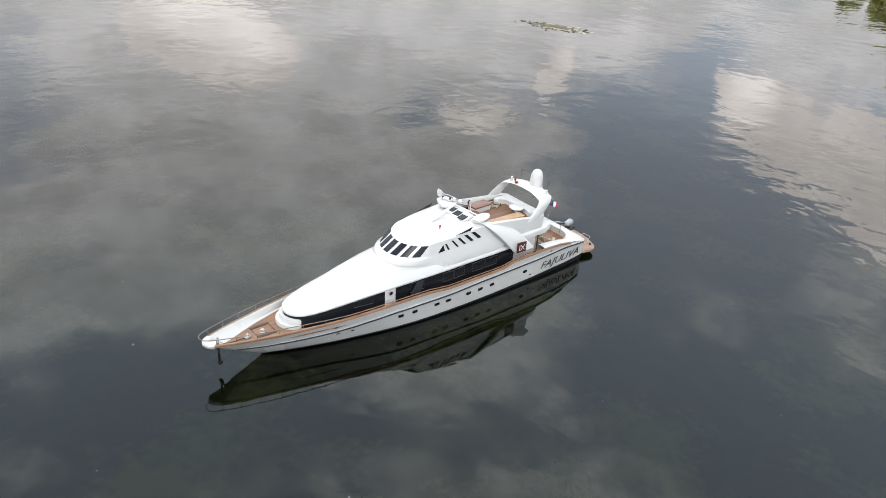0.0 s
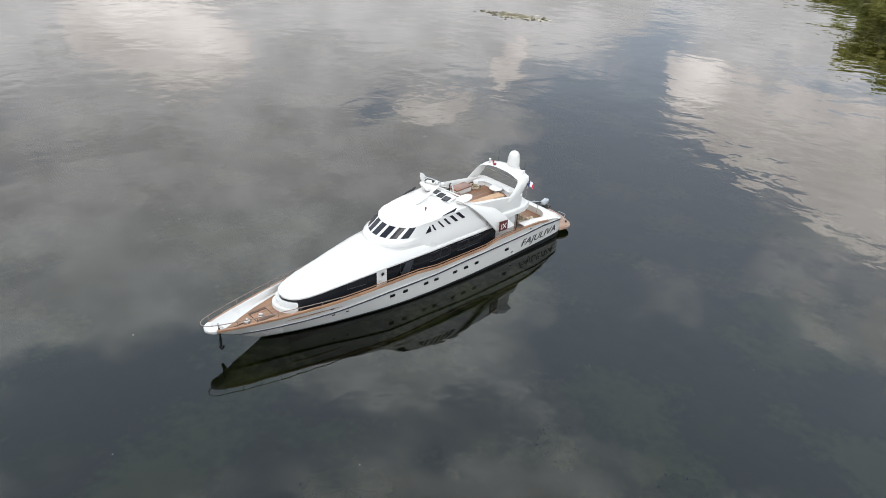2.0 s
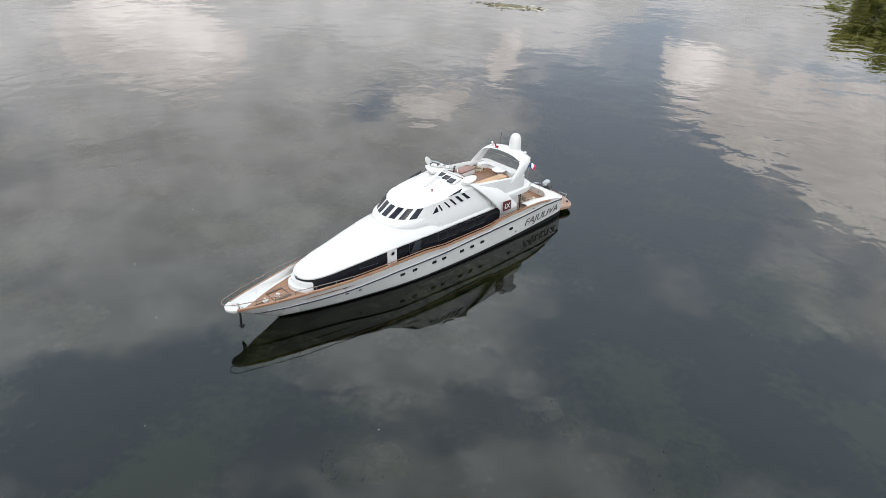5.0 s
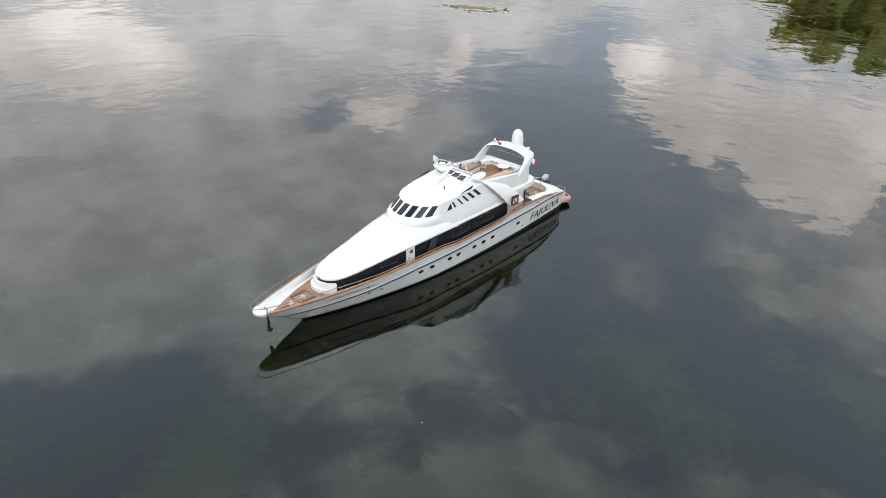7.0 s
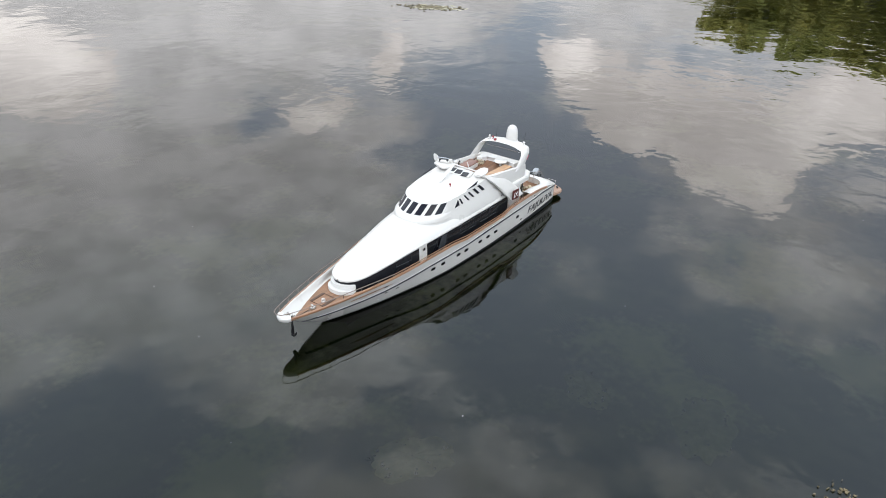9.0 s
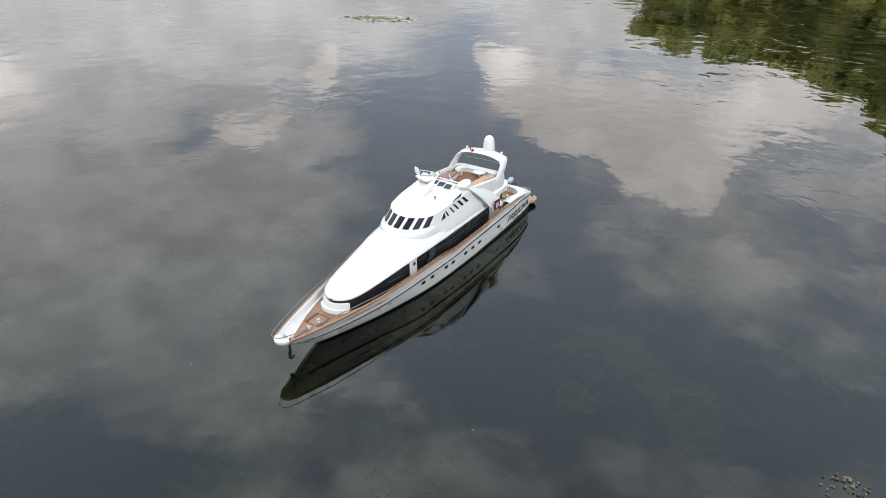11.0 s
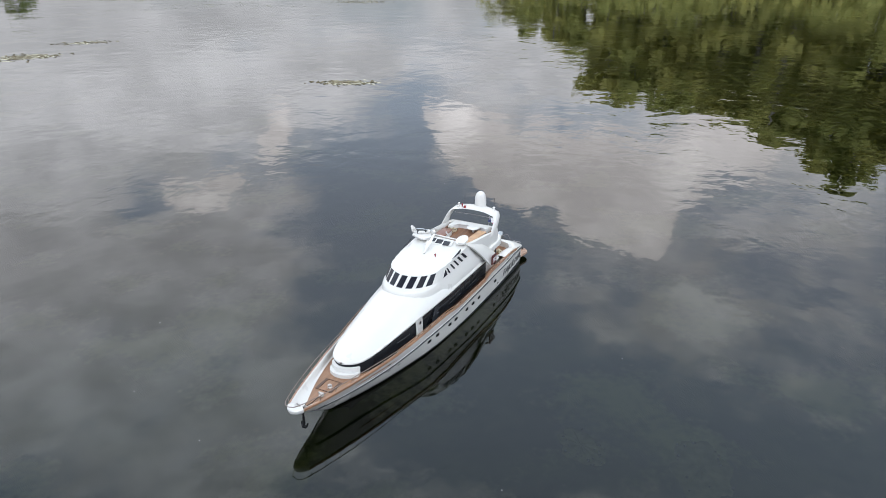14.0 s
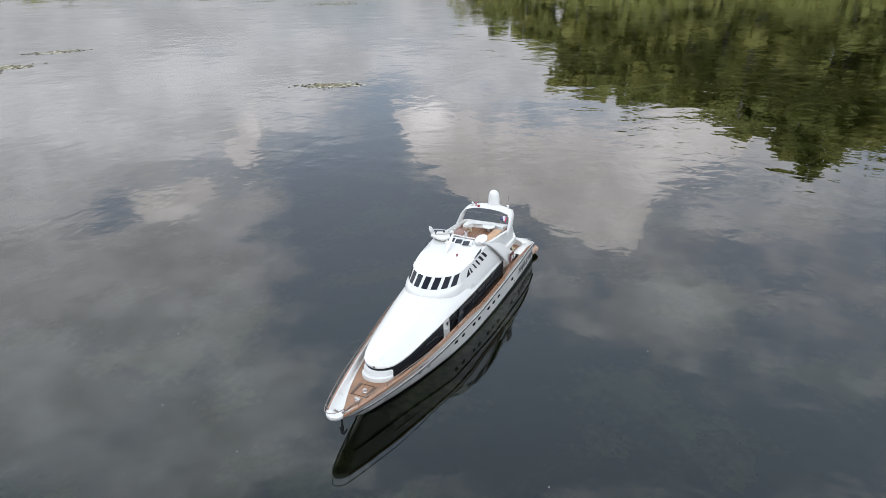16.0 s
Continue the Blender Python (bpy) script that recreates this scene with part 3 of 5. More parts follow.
# Deckhouse
HOUSE = [(0.268, 0.0), (0.270, 0.014), (0.276, 0.028), (0.286, 0.042), (0.30, 0.054), (0.33, 0.067), (0.37, 0.078), (0.42, 0.087), (0.50, 0.099), (0.60, 0.111), (0.70, 0.119), (0.80, 0.124), (1.0, 0.128), (1.13, 0.129)]
EDGE_Z = [(0.268, 0.128), (0.32, 0.134), (0.40, 0.145), (0.50, 0.156), (0.60, 0.164), (0.72, 0.169), (1.13, 0.171)]
CROWN_Z = [(0.268, 0.130), (0.30, 0.141), (0.36, 0.158), (0.44, 0.178), (0.52, 0.196), (0.60, 0.211), (0.66, 0.218), (0.75, 0.218), (0.9, 0.222), (1.13, 0.222)]
HX = [0.268, 0.2685, 0.270, 0.273, 0.276, 0.281, 0.286, 0.293, 0.30, 0.315, 0.33, 0.35, 0.37, 0.395, 0.42, 0.46, 0.50, 0.55, 0.60, 0.65, 0.70, 0.75, 0.80, 0.9, 1.0, 1.07, 1.13]


def roof_z(x, y):
    h = max(curve_at(x, HOUSE), 1e-5)
    v = min(abs(y) / h, 1)
    soft_ = 1 - v ** 3.0
    crease = 1 - 0.5 * (v / 0.88) ** 2.5 if v < 0.88 else 0.5 * (1 - v) / 0.12
    k = min(max((x - 0.44) / 0.28, 0), 1)
    return curve_at(x, EDGE_Z) + (curve_at(x, CROWN_Z) - curve_at(x, EDGE_Z)) * (soft_ + (crease - soft_) * k)


bm = bmesh.new()
VS = [-1, -0.985, -0.95, -0.88, -0.78, -0.62, -0.42, -0.2, 0, 0.2, 0.42, 0.62, 0.78, 0.88, 0.95, 0.985, 1]
rows = []
for x in HX:
    h = curve_at(x, HOUSE) + 0.0035
    r = [(x, v * h, roof_z(x, v * (h - 0.0035))) for v in VS]
    z = curve_at(x, EDGE_Z)
    rows.append([(x, -h + 0.006, z - 0.006), (x, -h + 0.001, z - 0.005)] + r + [(x, h - 0.001, z - 0.005), (x, h - 0.006, z - 0.006)])
sheet(bm, rows)
part("coachroof", bm, M_WHITE, yacht, "long smooth white coachroof")
bm = bmesh.new()
for side in (-1, 1):
    rows = []
    for x in HX:
        h, z = curve_at(x, HOUSE), curve_at(x, EDGE_Z)
        rows.append([(x, side * (h + 0.001), DECK_Z), (x, side * h, (DECK_Z + z) / 2), (x, side * max(h - 0.003, 0), z - 0.003)])
    sheet(bm, rows)
bmesh.ops.remove_doubles(bm, verts=bm.verts, dist=1e-5)
band = part("window_band", bm, M_GLASS, yacht, "wraparound black glass window band")


def on_house(x, z, out=0.001):
    h, top = curve_at(x, HOUSE), curve_at(x, EDGE_Z)
    return (x, -(h + 0.001 - 0.004 * (z - DECK_Z) / (top - DECK_Z)) - out, z)


def house_panel(x0, x1, z0, z1, thick=0.002, side=-1):
    pts_ = [on_house(x, z) for x, z in ((x0, z0), (x1, z0), (x1, z1), (x0, z1))]
    return plate(bmesh.new(), [(p[0], p[1] * -side, p[2]) for p in pts_], thick)


for side in (-1, 1):
    door = part("side_door", house_panel(0.570, 0.608, 0.092, 0.161, 0.004, side), M_WHITE, yacht, "white side door with a round port", smooth=False)
    bm = bmesh.new()
    ring = [(0.589 + 0.0075 * cos(2 * pi * k / 20), 0, 0.144 + 0.0075 * sin(2 * pi * k / 20)) for k in range(20)]
    tube(bm, [(x, side * (0.1145), z) for x, y, z in ring], 0.0012, closed=True)
    part("port_ring", bm, M_STEEL, door)
    bm = bmesh.new()
    plate(bm, [(0.589 + 0.006 * cos(2 * pi * k / 16), side * 0.1135, 0.144 + 0.006 * sin(2 * pi * k / 16)) for k in range(16)], 0.002)
    part("port_glass", bm, M_GLASS, door)
    part("door_handle", block(bmesh.new(), (0.578, side * 0.1145, 0.121), (0.006, 0.003, 0.003), bevel=0.0008), M_STEEL, door)
    for x0, x1 in ((0.665, 0.72), (0.80, 0.845), (0.85, 0.895), (0.93, 0.985), (0.99, 1.045), (0.46, 0.53)):
        bm = bmesh.new()
        p = [on_house(x, z, 0.0012) for x, z in ((x0, 0.122), (x1, 0.122), (x1, 0.155 if x0 > 0.6 else 0.147), (x0, 0.155 if x0 > 0.6 else 0.142))]
        tube(bm, [(a[0], a[1] * -side, a[2]) for a in p], 0.0009, 4, closed=True)
        part("window_frame", bm, M_FRAME, band)

    bm = plate(bmesh.new(), [(x, side * y, z) for x, y, z in ((0.648, 0.1265, 0.098), (0.690, 0.1285, 0.098), (0.722, 0.1195, 0.158), (0.690, 0.1180, 0.158))], 0.002)
    part("window_pane", bm, M_PANE_SHEEN, band, "slanted pane with a sky reflection put in as paler grey", smooth=False)

# Pilothouse: curved front with raked panes
def tub_top(x):
    return curve_at(x, [(0.95, 0.292), (1.00, 0.284), (1.05, 0.263), (1.10, 0.2535), (1.18, 0.249), (1.30, 0.252)])


SIDE_GROW = [(0.768, 0.0), (0.80, 0.005), (0.85, 0.010), (0.95, 0.014), (1.12, 0.017)]
BATTER = 0.008


def pilot_rise(x):
    return 0.030 + 0.07 * max(0, x - 0.66)


def pilot(phi, level):
    """A point of the pilothouse wall: phi from -90 (port) to 90 (starboard) round the front, then straight aft; level 0 foot, 1 top."""
    a = radians(max(-90, min(90, phi)))
    k = 0.5 - level
    x = 0.770 - 0.105 * cos(a) - 0.054 * k * max(cos(a) ** 0.25, 0.35)
    y = (0.1 + BATTER * k * curve_at(abs(phi), [(0, 0), (60, 0.0), (100, 1.0)])) * sin(a)
    if abs(phi) > 90:
        x += (abs(phi) - 90) / 90 * 0.33
        y += math.copysign(curve_at(x, SIDE_GROW), phi)
    if level < -0.2 and abs(phi) > 84:
        s_ = min(1.0, (abs(phi) - 84) / 24)
        full = curve_at(x, HOUSE) - (0.014 if level > -1 else 0.006)
        y += math.copysign((full - abs(y)) * s_, phi)
    y = max(-curve_at(x, HOUSE) + 0.001, min(curve_at(x, HOUSE) - 0.001, y))
    z = 0.228 + pilot_rise(x) * level if level > 0 else 0.228 + 0.042 * level
    if abs(phi) > 148.5:
        z = min(z, tub_top(x) - 0.010)
    return Vector((x, y, z))


PH = [-180, -165, -149, -148, -135, -120, -108, -98] + [-90 + 6 * i for i in range(31)] + [98, 108, 120, 135, 148, 149, 165, 180]
bm = bmesh.new()
rows = []
for level in (-1.4, -0.5, 0, 0.5, 1.0):
    rows.append([pilot(p, level) for p in PH])
crown = []
for f in (0.93, 0.8, 0.55, 0.25, 0.0):
    r = []
    for p in PH:
        q = pilot(p, 1.0)
        if abs(p) > 148.5:
            r.append((q.x, q.y * 0.95, q.z))
            continue
        xm = 0.80 if q.x < 0.80 else q.x
        c = Vector((xm, 0, 0))
        x, y = c.x + (q.x - c.x) * f, q.y * f
        top = curve_at(x, [(0.70, 0.264), (0.76, 0.277), (0.84, 0.286), (0.93, 0.291), (1.0, 0.291), (1.12, 0.280)])
        edge = q.z
        r.append((x, y, edge + (top - edge) * (1 - f ** 2.2)))
    crown.append(r)
sheet(bm, rows + crown)
bmesh.ops.remove_doubles(bm, verts=bm.verts, dist=1e-5)
pilothouse = part("pilothouse", bm, M_WHITE, yacht, "domed white pilothouse")
# moulded lip under the windscreen
bm = bmesh.new()
rows = []
for p in [-90 + 6 * i for i in range(31)]:
    a = radians(p)
    k = cos(a)
    q = pilot(p, 0)
    n = Vector((-cos(a), sin(a), 0))
    w = 0.0015 + 0.0185 * k
    rows.append([q + n * (w + 0.003) + Vector((0, 0, -0.020)), q + n * w + Vector((0, 0, -0.010)), q + n * (w * 0.8) + Vector((0, 0, -0.004)), q + n * -0.002 + Vector((0, 0, 0.003))])
sheet(bm, rows)
part("windscreen_lip", bm, M_WHITE, pilothouse)


def pilot_pane(phi0, phi1, l0, l1, lean=0.0):
    bm_ = bmesh.new()
    rows_ = []
    for out_ in (0.0014, -0.001):
        for level, shift in ((l0, 0.0), (l1, lean)):
            r_ = []
            for i in range(5):
                p_ = phi0 + (phi1 - phi0) * i / 4 + shift
                q_ = pilot(p_, level)
                a_ = radians(max(-90, min(90, p_)))
                r_.append(q_ + Vector((-cos(a_) * 0.7, sin(a_) * 0.9, 0.5)).normalized() * out_)
            rows_.append(r_)
    f_ = [rows_[0], rows_[1], rows_[3], rows_[2], rows_[0]]
    sheet(bm_, f_)
    for i in (0, -1):
        bm_.faces.new([bm_.verts.new(r_[i]) for r_ in (rows_[0], rows_[1], rows_[3], rows_[2])])
    bmesh.ops.remove_doubles(bm_, verts=bm_.verts, dist=1e-6)
    return bm_


for c in (0, 20.5, 41, 62, -20.5, -41, -62):
    w = 6.6 if abs(c) < 50 else 7.2
    part("windscreen_pane", pilot_pane(c - w, c + w, 0.08, 0.93), M_PANE, pilothouse, "navy tinted windscreen pane")
for side in (-1, 1):
    def side_point(x, z):
        y = 0.1 + curve_at(x, SIDE_GROW) + BATTER * (0.5 - (z - 0.228) / pilot_rise(x))
        return (x, side * (y + 0.0008), z)
    for corners in (((0.785, 0.232), (0.810, 0.235), (0.805, 0.255)), ((0.824, 0.235), (0.831, 0.235), (0.819, 0.257), (0.813, 0.257)),
                    ((0.861, 0.237), (0.868, 0.237), (0.846, 0.262), (0.839, 0.262)), ((0.890, 0.239), (0.899, 0.239), (0.874, 0.265), (0.865, 0.265)),
                    ((0.920, 0.242), (0.933, 0.242), (0.906, 0.268), (0.893, 0.268)), ((0.952, 0.245), (0.967, 0.245), (0.938, 0.271), (0.923, 0.271)),
                    ((0.86, 0.276), (0.918, 0.279), (0.928, 0.289))):
        part("side_pane", plate(bmesh.new(), [side_point(*c) for c in corners], 0.003), M_PANE, pilothouse, smooth=False)

# Flybridge tub
def ring_outline(x0, x1, half, n=10, r=0.05):
    pts_ = []
    for i in range(n + 1):
        a = radians(180 - 90 * i / n)
        pts_.append((x0 + r + r * cos(a), half - r + r * sin(a)))
    for i in range(n + 1):
        a = radians(90 - 90 * i / n)
        pts_.append((x1 - r * 0.6 + r * 0.6 * cos(a), half + 0.008 - r * 0.6 + r * 0.6 * sin(a)))
    return pts_ + [(x, -y) for x, y in reversed(pts_)]


outer, inner = ring_outline(0.955, 1.30, 0.108), ring_outline(0.985, 1.285, 0.096)
bm = bmesh.new()
rows = [[(x, y, 0.19) for x, y in outer], [(x, y * 1.02, 0.235) for x, y in outer], [(x, y, tub_top(x) - 0.003) for x, y in outer],
        [(x * 0.5 + u * 0.5, y * 0.5 + v * 0.5, tub_top(x)) for (x, y), (u, v) in zip(outer, inner)], [(x, y, tub_top(x) - 0.004) for x, y in inner], [(x, y, 0.236) for x, y in inner]]
sheet(bm, rows, loop=True)
flybridge = part("flybridge_tub", bm, M_WHITE, yacht, "white flybridge coaming")
bm = prism(bmesh.new(), inner, 0.234, 0.2375)
part("flybridge_deck", bm, M_FLY, yacht, "reddish teak flybridge deck", smooth=False)
# overhanging upper deck aft of the house
bm = prism(bmesh.new(), [(1.08, -0.128), (1.30, -0.124), (1.345, -0.105), (1.362, -0.06), (1.367, 0), (1.362, 0.06), (1.345, 0.105), (1.30, 0.124), (1.08, 0.128)], 0.178, 0.200, 0.008)
part("upper_deck", bm, M_WHITE, yacht, "white upper deck overhang")
bm = block(bmesh.new(), (1.19, 0, 0.132), (0.14, 0.22, 0.094))
part("saloon_bulkhead", bm, M_WHITE, yacht, "white saloon end wall", smooth=False)
part("saloon_glass", plate(bmesh.new(), [(1.262, -0.07, 0.09), (1.262, 0.07, 0.09), (1.262, 0.07, 0.17), (1.262, -0.07, 0.17)], 0.004), M_GLASS, yacht, "dark saloon doors", smooth=False)

# Swept wings from flybridge to bulwark
for side in (-1, 1):
    bm = bmesh.new()
    rows = []
    for i in range(13):
        f = i / 12
        fx = 0.952 + (1.110 - 0.952) * f ** 1.15
        rx = 1.085 + (1.205 - 1.085) * f ** 0.8
        y = 0.086 + 0.070 * f ** 0.62
        zf = 0.302 - (0.302 - 0.158) * f ** 1.45
        zr = 0.252 - (0.252 - 0.155) * f ** 1.25
        r = []
        for k in range(7):
            h = k / 6
            r.append((fx + (rx - fx) * h, side * (y + 0.004 * sin(pi * h)), zf + (zr - zf) * h))
        rows.append(r)
    back = [[(p[0], p[1] - side * 0.004, p[2] - 0.005) for p in r] for r in rows]
    sheet(bm, rows)
    sheet(bm, back)
    sheet(bm, [[r[0] for r in rows], [r[0] for r in back]])
    sheet(bm, [[r[-1] for r in rows], [r[-1] for r in back]])
    sheet(bm, [rows[-1], back[-1]])
    bmesh.ops.remove_doubles(bm, verts=bm.verts, dist=1e-6)
    wing = part("side_wing", bm, M_WHITE, yacht, "swept white side wing")
    sign = part("name_board", plate(bmesh.new(), [(1.108, side * 0.1625, 0.161), (1.153, side * 0.1625, 0.159), (1.150, side * 0.1625, 0.199), (1.105, side * 0.1625, 0.202)], 0.003), M_MAROON, wing, "small maroon board lettered IX", smooth=False)

# Radar arch
def arch_point(s, f):
    """s from -1 (port foot) over the top to 1; f 0 front edge, 1 rear edge."""
    a = abs(s)
    sg = math.copysign(1, s)
    if a > 0.45:
        k = (1 - a) / 0.55
        x = (1.186 + 0.080 * k) + f * (0.088 - 0.020 * k ** 0.7)
        y = sg * (0.112 - 0.010 * k ** 2)
        z = 0.240 + 0.066 * k + 0.004 * f * (1 - k)
        if k > 0.75:
            t_ = (k - 0.75) / 0.25
            y -= sg * 0.010 * t_ ** 2
            z += 0.004 * t_
            x += 0.004 * t_
    else:
        k = a / 0.45
        x = 1.264 + 0.012 * (1 - k * k) + f * 0.070
        y = sg * 0.092 * k
        z = 0.310 + 0.010 * (1 - k ** 3)
    return Vector((x, y, z - 0.004 * (1 if a < 0.45 else (1 - a) / 0.55)))


SS = [-1 + 2 * i / 48 for i in range(49)]
bm = bmesh.new()
rows = []
for s in SS:
    n = Vector((0, arch_point(s, 0.5).y, 0.02 if abs(s) > 0.5 else 0.2)).normalized() * 0.0075
    f0, f1 = arch_point(s, 0), arch_point(s, 1)
    d = (f1 - f0) * 0.12
    rows.append([f0, f0 + d + n * 0.6, f0 + d * 3 + n * 0.8, f1 - d * 2 + n * 0.7, f1, f1 - d * 2 - n * 0.6, f0 + d * 2 - n * 0.6, f0])
sheet(bm, rows)
bmesh.ops.remove_doubles(bm, verts=bm.verts, dist=1e-6)
arch = part("radar_arch", bm, M_WHITE, yacht, "white radar arch leaning aft")
bm = lathe(bmesh.new(), (1.339, -0.008, 0.309), [(0.0265, 0), (0.0265, 0.005), (0.025, 0.0065), (0.0215, 0.007), (0.0215, 0.0095), (0.0245, 0.010), (0.0248, 0.013), (0.0242, 0.03), (0.0225, 0.048), (0.0195, 0.059), (0.014, 0.067), (0.007, 0.071), (0.001, 0.072)], 32)
part("radome", bm, M_WHITE, arch, "white satellite dome")
for y in (0.06, -0.075):
    bm = tube(bmesh.new(), [(1.325, y, 0.312), (1.33, y * 1.02, 0.365)], 0.0007, 5)
    part("whip_antenna", bm, M_DARK, arch)
bm = lathe(bmesh.new(), (1.29, 0.055, 0.318), [(0.003, 0), (0.002, 0.006), (0.004, 0.008), (0.004, 0.013), (0.001, 0.015)], 12)
part("arch_lamp", bm, M_RED, arch, "small red lamp")
bm = block(bmesh.new(), (1.283, 0.040, 0.3215), (0.010, 0.011, 0.010), (0, 0, 20), 0.002)
part("arch_lamp", bm, M_RED, arch, "square red lamp")
bm = tube(bmesh.new(), [(1.287, 0.066, 0.316), (1.284, 0.068, 0.330)], 0.0035, 10)
lathe(bm, (1.284, 0.068, 0.329), [(0.0045, 0), (0.005, 0.005), (0.002, 0.008)], 12)
part("arch_light", bm, M_WHITE, arch)
bm = lathe(bmesh.new(), (1.32, -0.078, 0.314), [(0.006, 0), (0.006, 0.004), (0.0035, 0.005), (0.0035, 0.009), (0.006, 0.010), (0.006, 0.013), (0.002, 0.015)], 14)
part("arch_light", bm, M_WHITE, arch)
bm = lathe(bmesh.new(), (1.285, 0.072, 0.314), [(0.005, 0), (0.005, 0.008), (0.002, 0.010)], 12)
part("arch_horn", bm, M_WHITE, arch)
part("arch_rail", tube(bmesh.new(), [(1.30, -0.096, 0.284), (1.302, 0, 0.286), (1.30, 0.096, 0.284)], 0.0009, 5), M_STEEL, arch)

# Flybridge furniture
bm = block(bmesh.new(), (1.115, 0.058, 0.2475), (0.082, 0.040, 0.021), (0, 0, 2), 0.003)
cab = part("flybridge_cabinet", bm, M_WHITE, yacht, "white wet bar with a teak top")
part("cabinet_top", block(bmesh.new(), (1.115, 0.058, 0.2605), (0.086, 0.044, 0.005), (0, 0, 2), 0.0015), M_MAHOGANY, cab)
bm = lathe(bmesh.new(), (1.068, 0.035, 0.2375), [(0.018, 0), (0.018, 0.012), (0.015, 0.014)], 20)
part("helm_seat", bm, M_MAHOGANY, yacht, "round reddish helm seat")
bm = lathe(bmesh.new(), (1.226, -0.026, 0.2375), [(0.005, 0), (0.005, 0.017), (0.026, 0.018), (0.027, 0.021), (0.025, 0.0225)], 28)
part("flybridge_table", bm, M_CUSH, yacht, "round white table")
bm = block(bmesh.new(), (1.118, -0.076, 0.2475), (0.160, 0.030, 0.020), (0, 0, -2), 0.003)
bench = part("flybridge_bench", bm, M_WHITE, yacht, "port bench with a pale teak seat")
part("bench_seat", block(bmesh.new(), (1.118, -0.076, 0.2595), (0.164, 0.034, 0.004), (0, 0, -2), 0.001), M_TEAK2, bench)
bm = prism(bmesh.new(), [(1.235, -0.085), (1.28, -0.085), (1.28, 0.085), (1.215, 0.085), (1.215, 0.06), (1.245, 0.05), (1.25, -0.05)], 0.2375, 0.256, 0.005)
part("flybridge_sofa", bm, M_CUSH, yacht, "white wraparound sofa below the arch")

# Radar mast on the pilothouse roof
mast = new("mast")
mast.parent = yacht
mast.location = (0.84, 0, 0.287)
def mast_part(name, bm_, mat, label=""):
    bm_.transform(pose(-0.84, 0, -0.287))
    return part(name, bm_, mat, mast, label)
bm = bmesh.new()
rows = []
for i in range(9):
    f = i / 8
    c = Vector((0.836 + 0.122 * f, 0.0 + 0.020 * f, 0.286 + 0.030 * f ** 0.8))
    w, h = 0.0035 + 0.004 * sin(pi * f), 0.0022
    rows.append([c + Vector((0, w * cos(2 * pi * k / 8), h * sin(2 * pi * k / 8))) for k in range(8)])
sheet(bm, rows, loop=True)
mast_part("mast_leg", bm, M_WHITE, "raked white mast blade")
mast_part("mast_stay", tube(bmesh.new(), [(0.956, 0.018, 0.315), (0.985, -0.02, 0.300), (1.0, -0.055, 0.292)], 0.0028, 6), M_WHITE)
mast_part("mast_post", tube(bmesh.new(), [(0.998, -0.011, 0.318), (0.99, -0.03, 0.292)], 0.0024, 6), M_STEEL)
bm = prism(bmesh.new(), [(0.925, 0.05), (0.935, 0.085), (0.95, 0.112), (0.985, 0.118), (1.0, 0.09), (0.985, 0.045), (0.955, 0.03)], 0.296, 0.303, 0.002)
mast_part("mast_platform", bm, M_WHITE)
bm = bmesh.new()
rows = []
for i in range(13):
    a = 2 * pi * i / 12
    rows.append((0.970 + 0.011 * cos(a) * (1.2 - 0.5 * sin(a)), 0.0, 0.314 + 0.019 * sin(a)))
plate(bm, [(x - 0.008 * (z - 0.318) / 0.02, 0.116 + (z - 0.30) * 0.2, z) for x, y, z in rows[:-1]], 0.006)
bmesh.ops.bevel(bm, geom=[e for e in bm.edges], offset=0.0015, segments=2, affect="EDGES")
mast_part("mast_fin", bm, M_WHITE, "rounded white upright fin")
bm = bmesh.new()
block(bm, (0.972, 0.078, 0.308), (0.012, 0.040, 0.009), (0, 0, 20), 0.003)
block(bm, (0.985, 0.058, 0.311), (0.010, 0.012, 0.014), (0, 0, 10), 0.003)
mast_part("radar_scanner", bm, M_WHITE)
bm = tube(bmesh.new(), [(0.975, 0.112, 0.316), (0.985, 0.085, 0.316), (1.0, 0.05, 0.309)], 0.0022, 6)
mast_part("mast_crossbar", bm, M_GREY)
bm = block(bmesh.new(), (1.005, 0.048, 0.303), (0.018, 0.020, 0.010), (0, 0, 15), 0.003)
mast_part("search_light", bm, M_WHITE)
bm = tube(bmesh.new(), [(1.008, 0.04, 0.305), (1.010, 0.04, 0.318)], 0.0012, 5)
mast_part("mast_pin", bm, M_STEEL)
bm = bmesh.new()
lathe(bm, (0.965, 0.095, 0.303), [(0.004, 0), (0.005, 0.008), (0.003, 0.012)], 10)
mast_part("mast_horn", bm, M_DARK)
bm = lathe(bmesh.new(), (0.972, 0.065, 0.312), [(0.003, 0), (0.004, 0.006), (0.002, 0.009)], 10)
mast_part("mast_horn", bm, M_DARK)
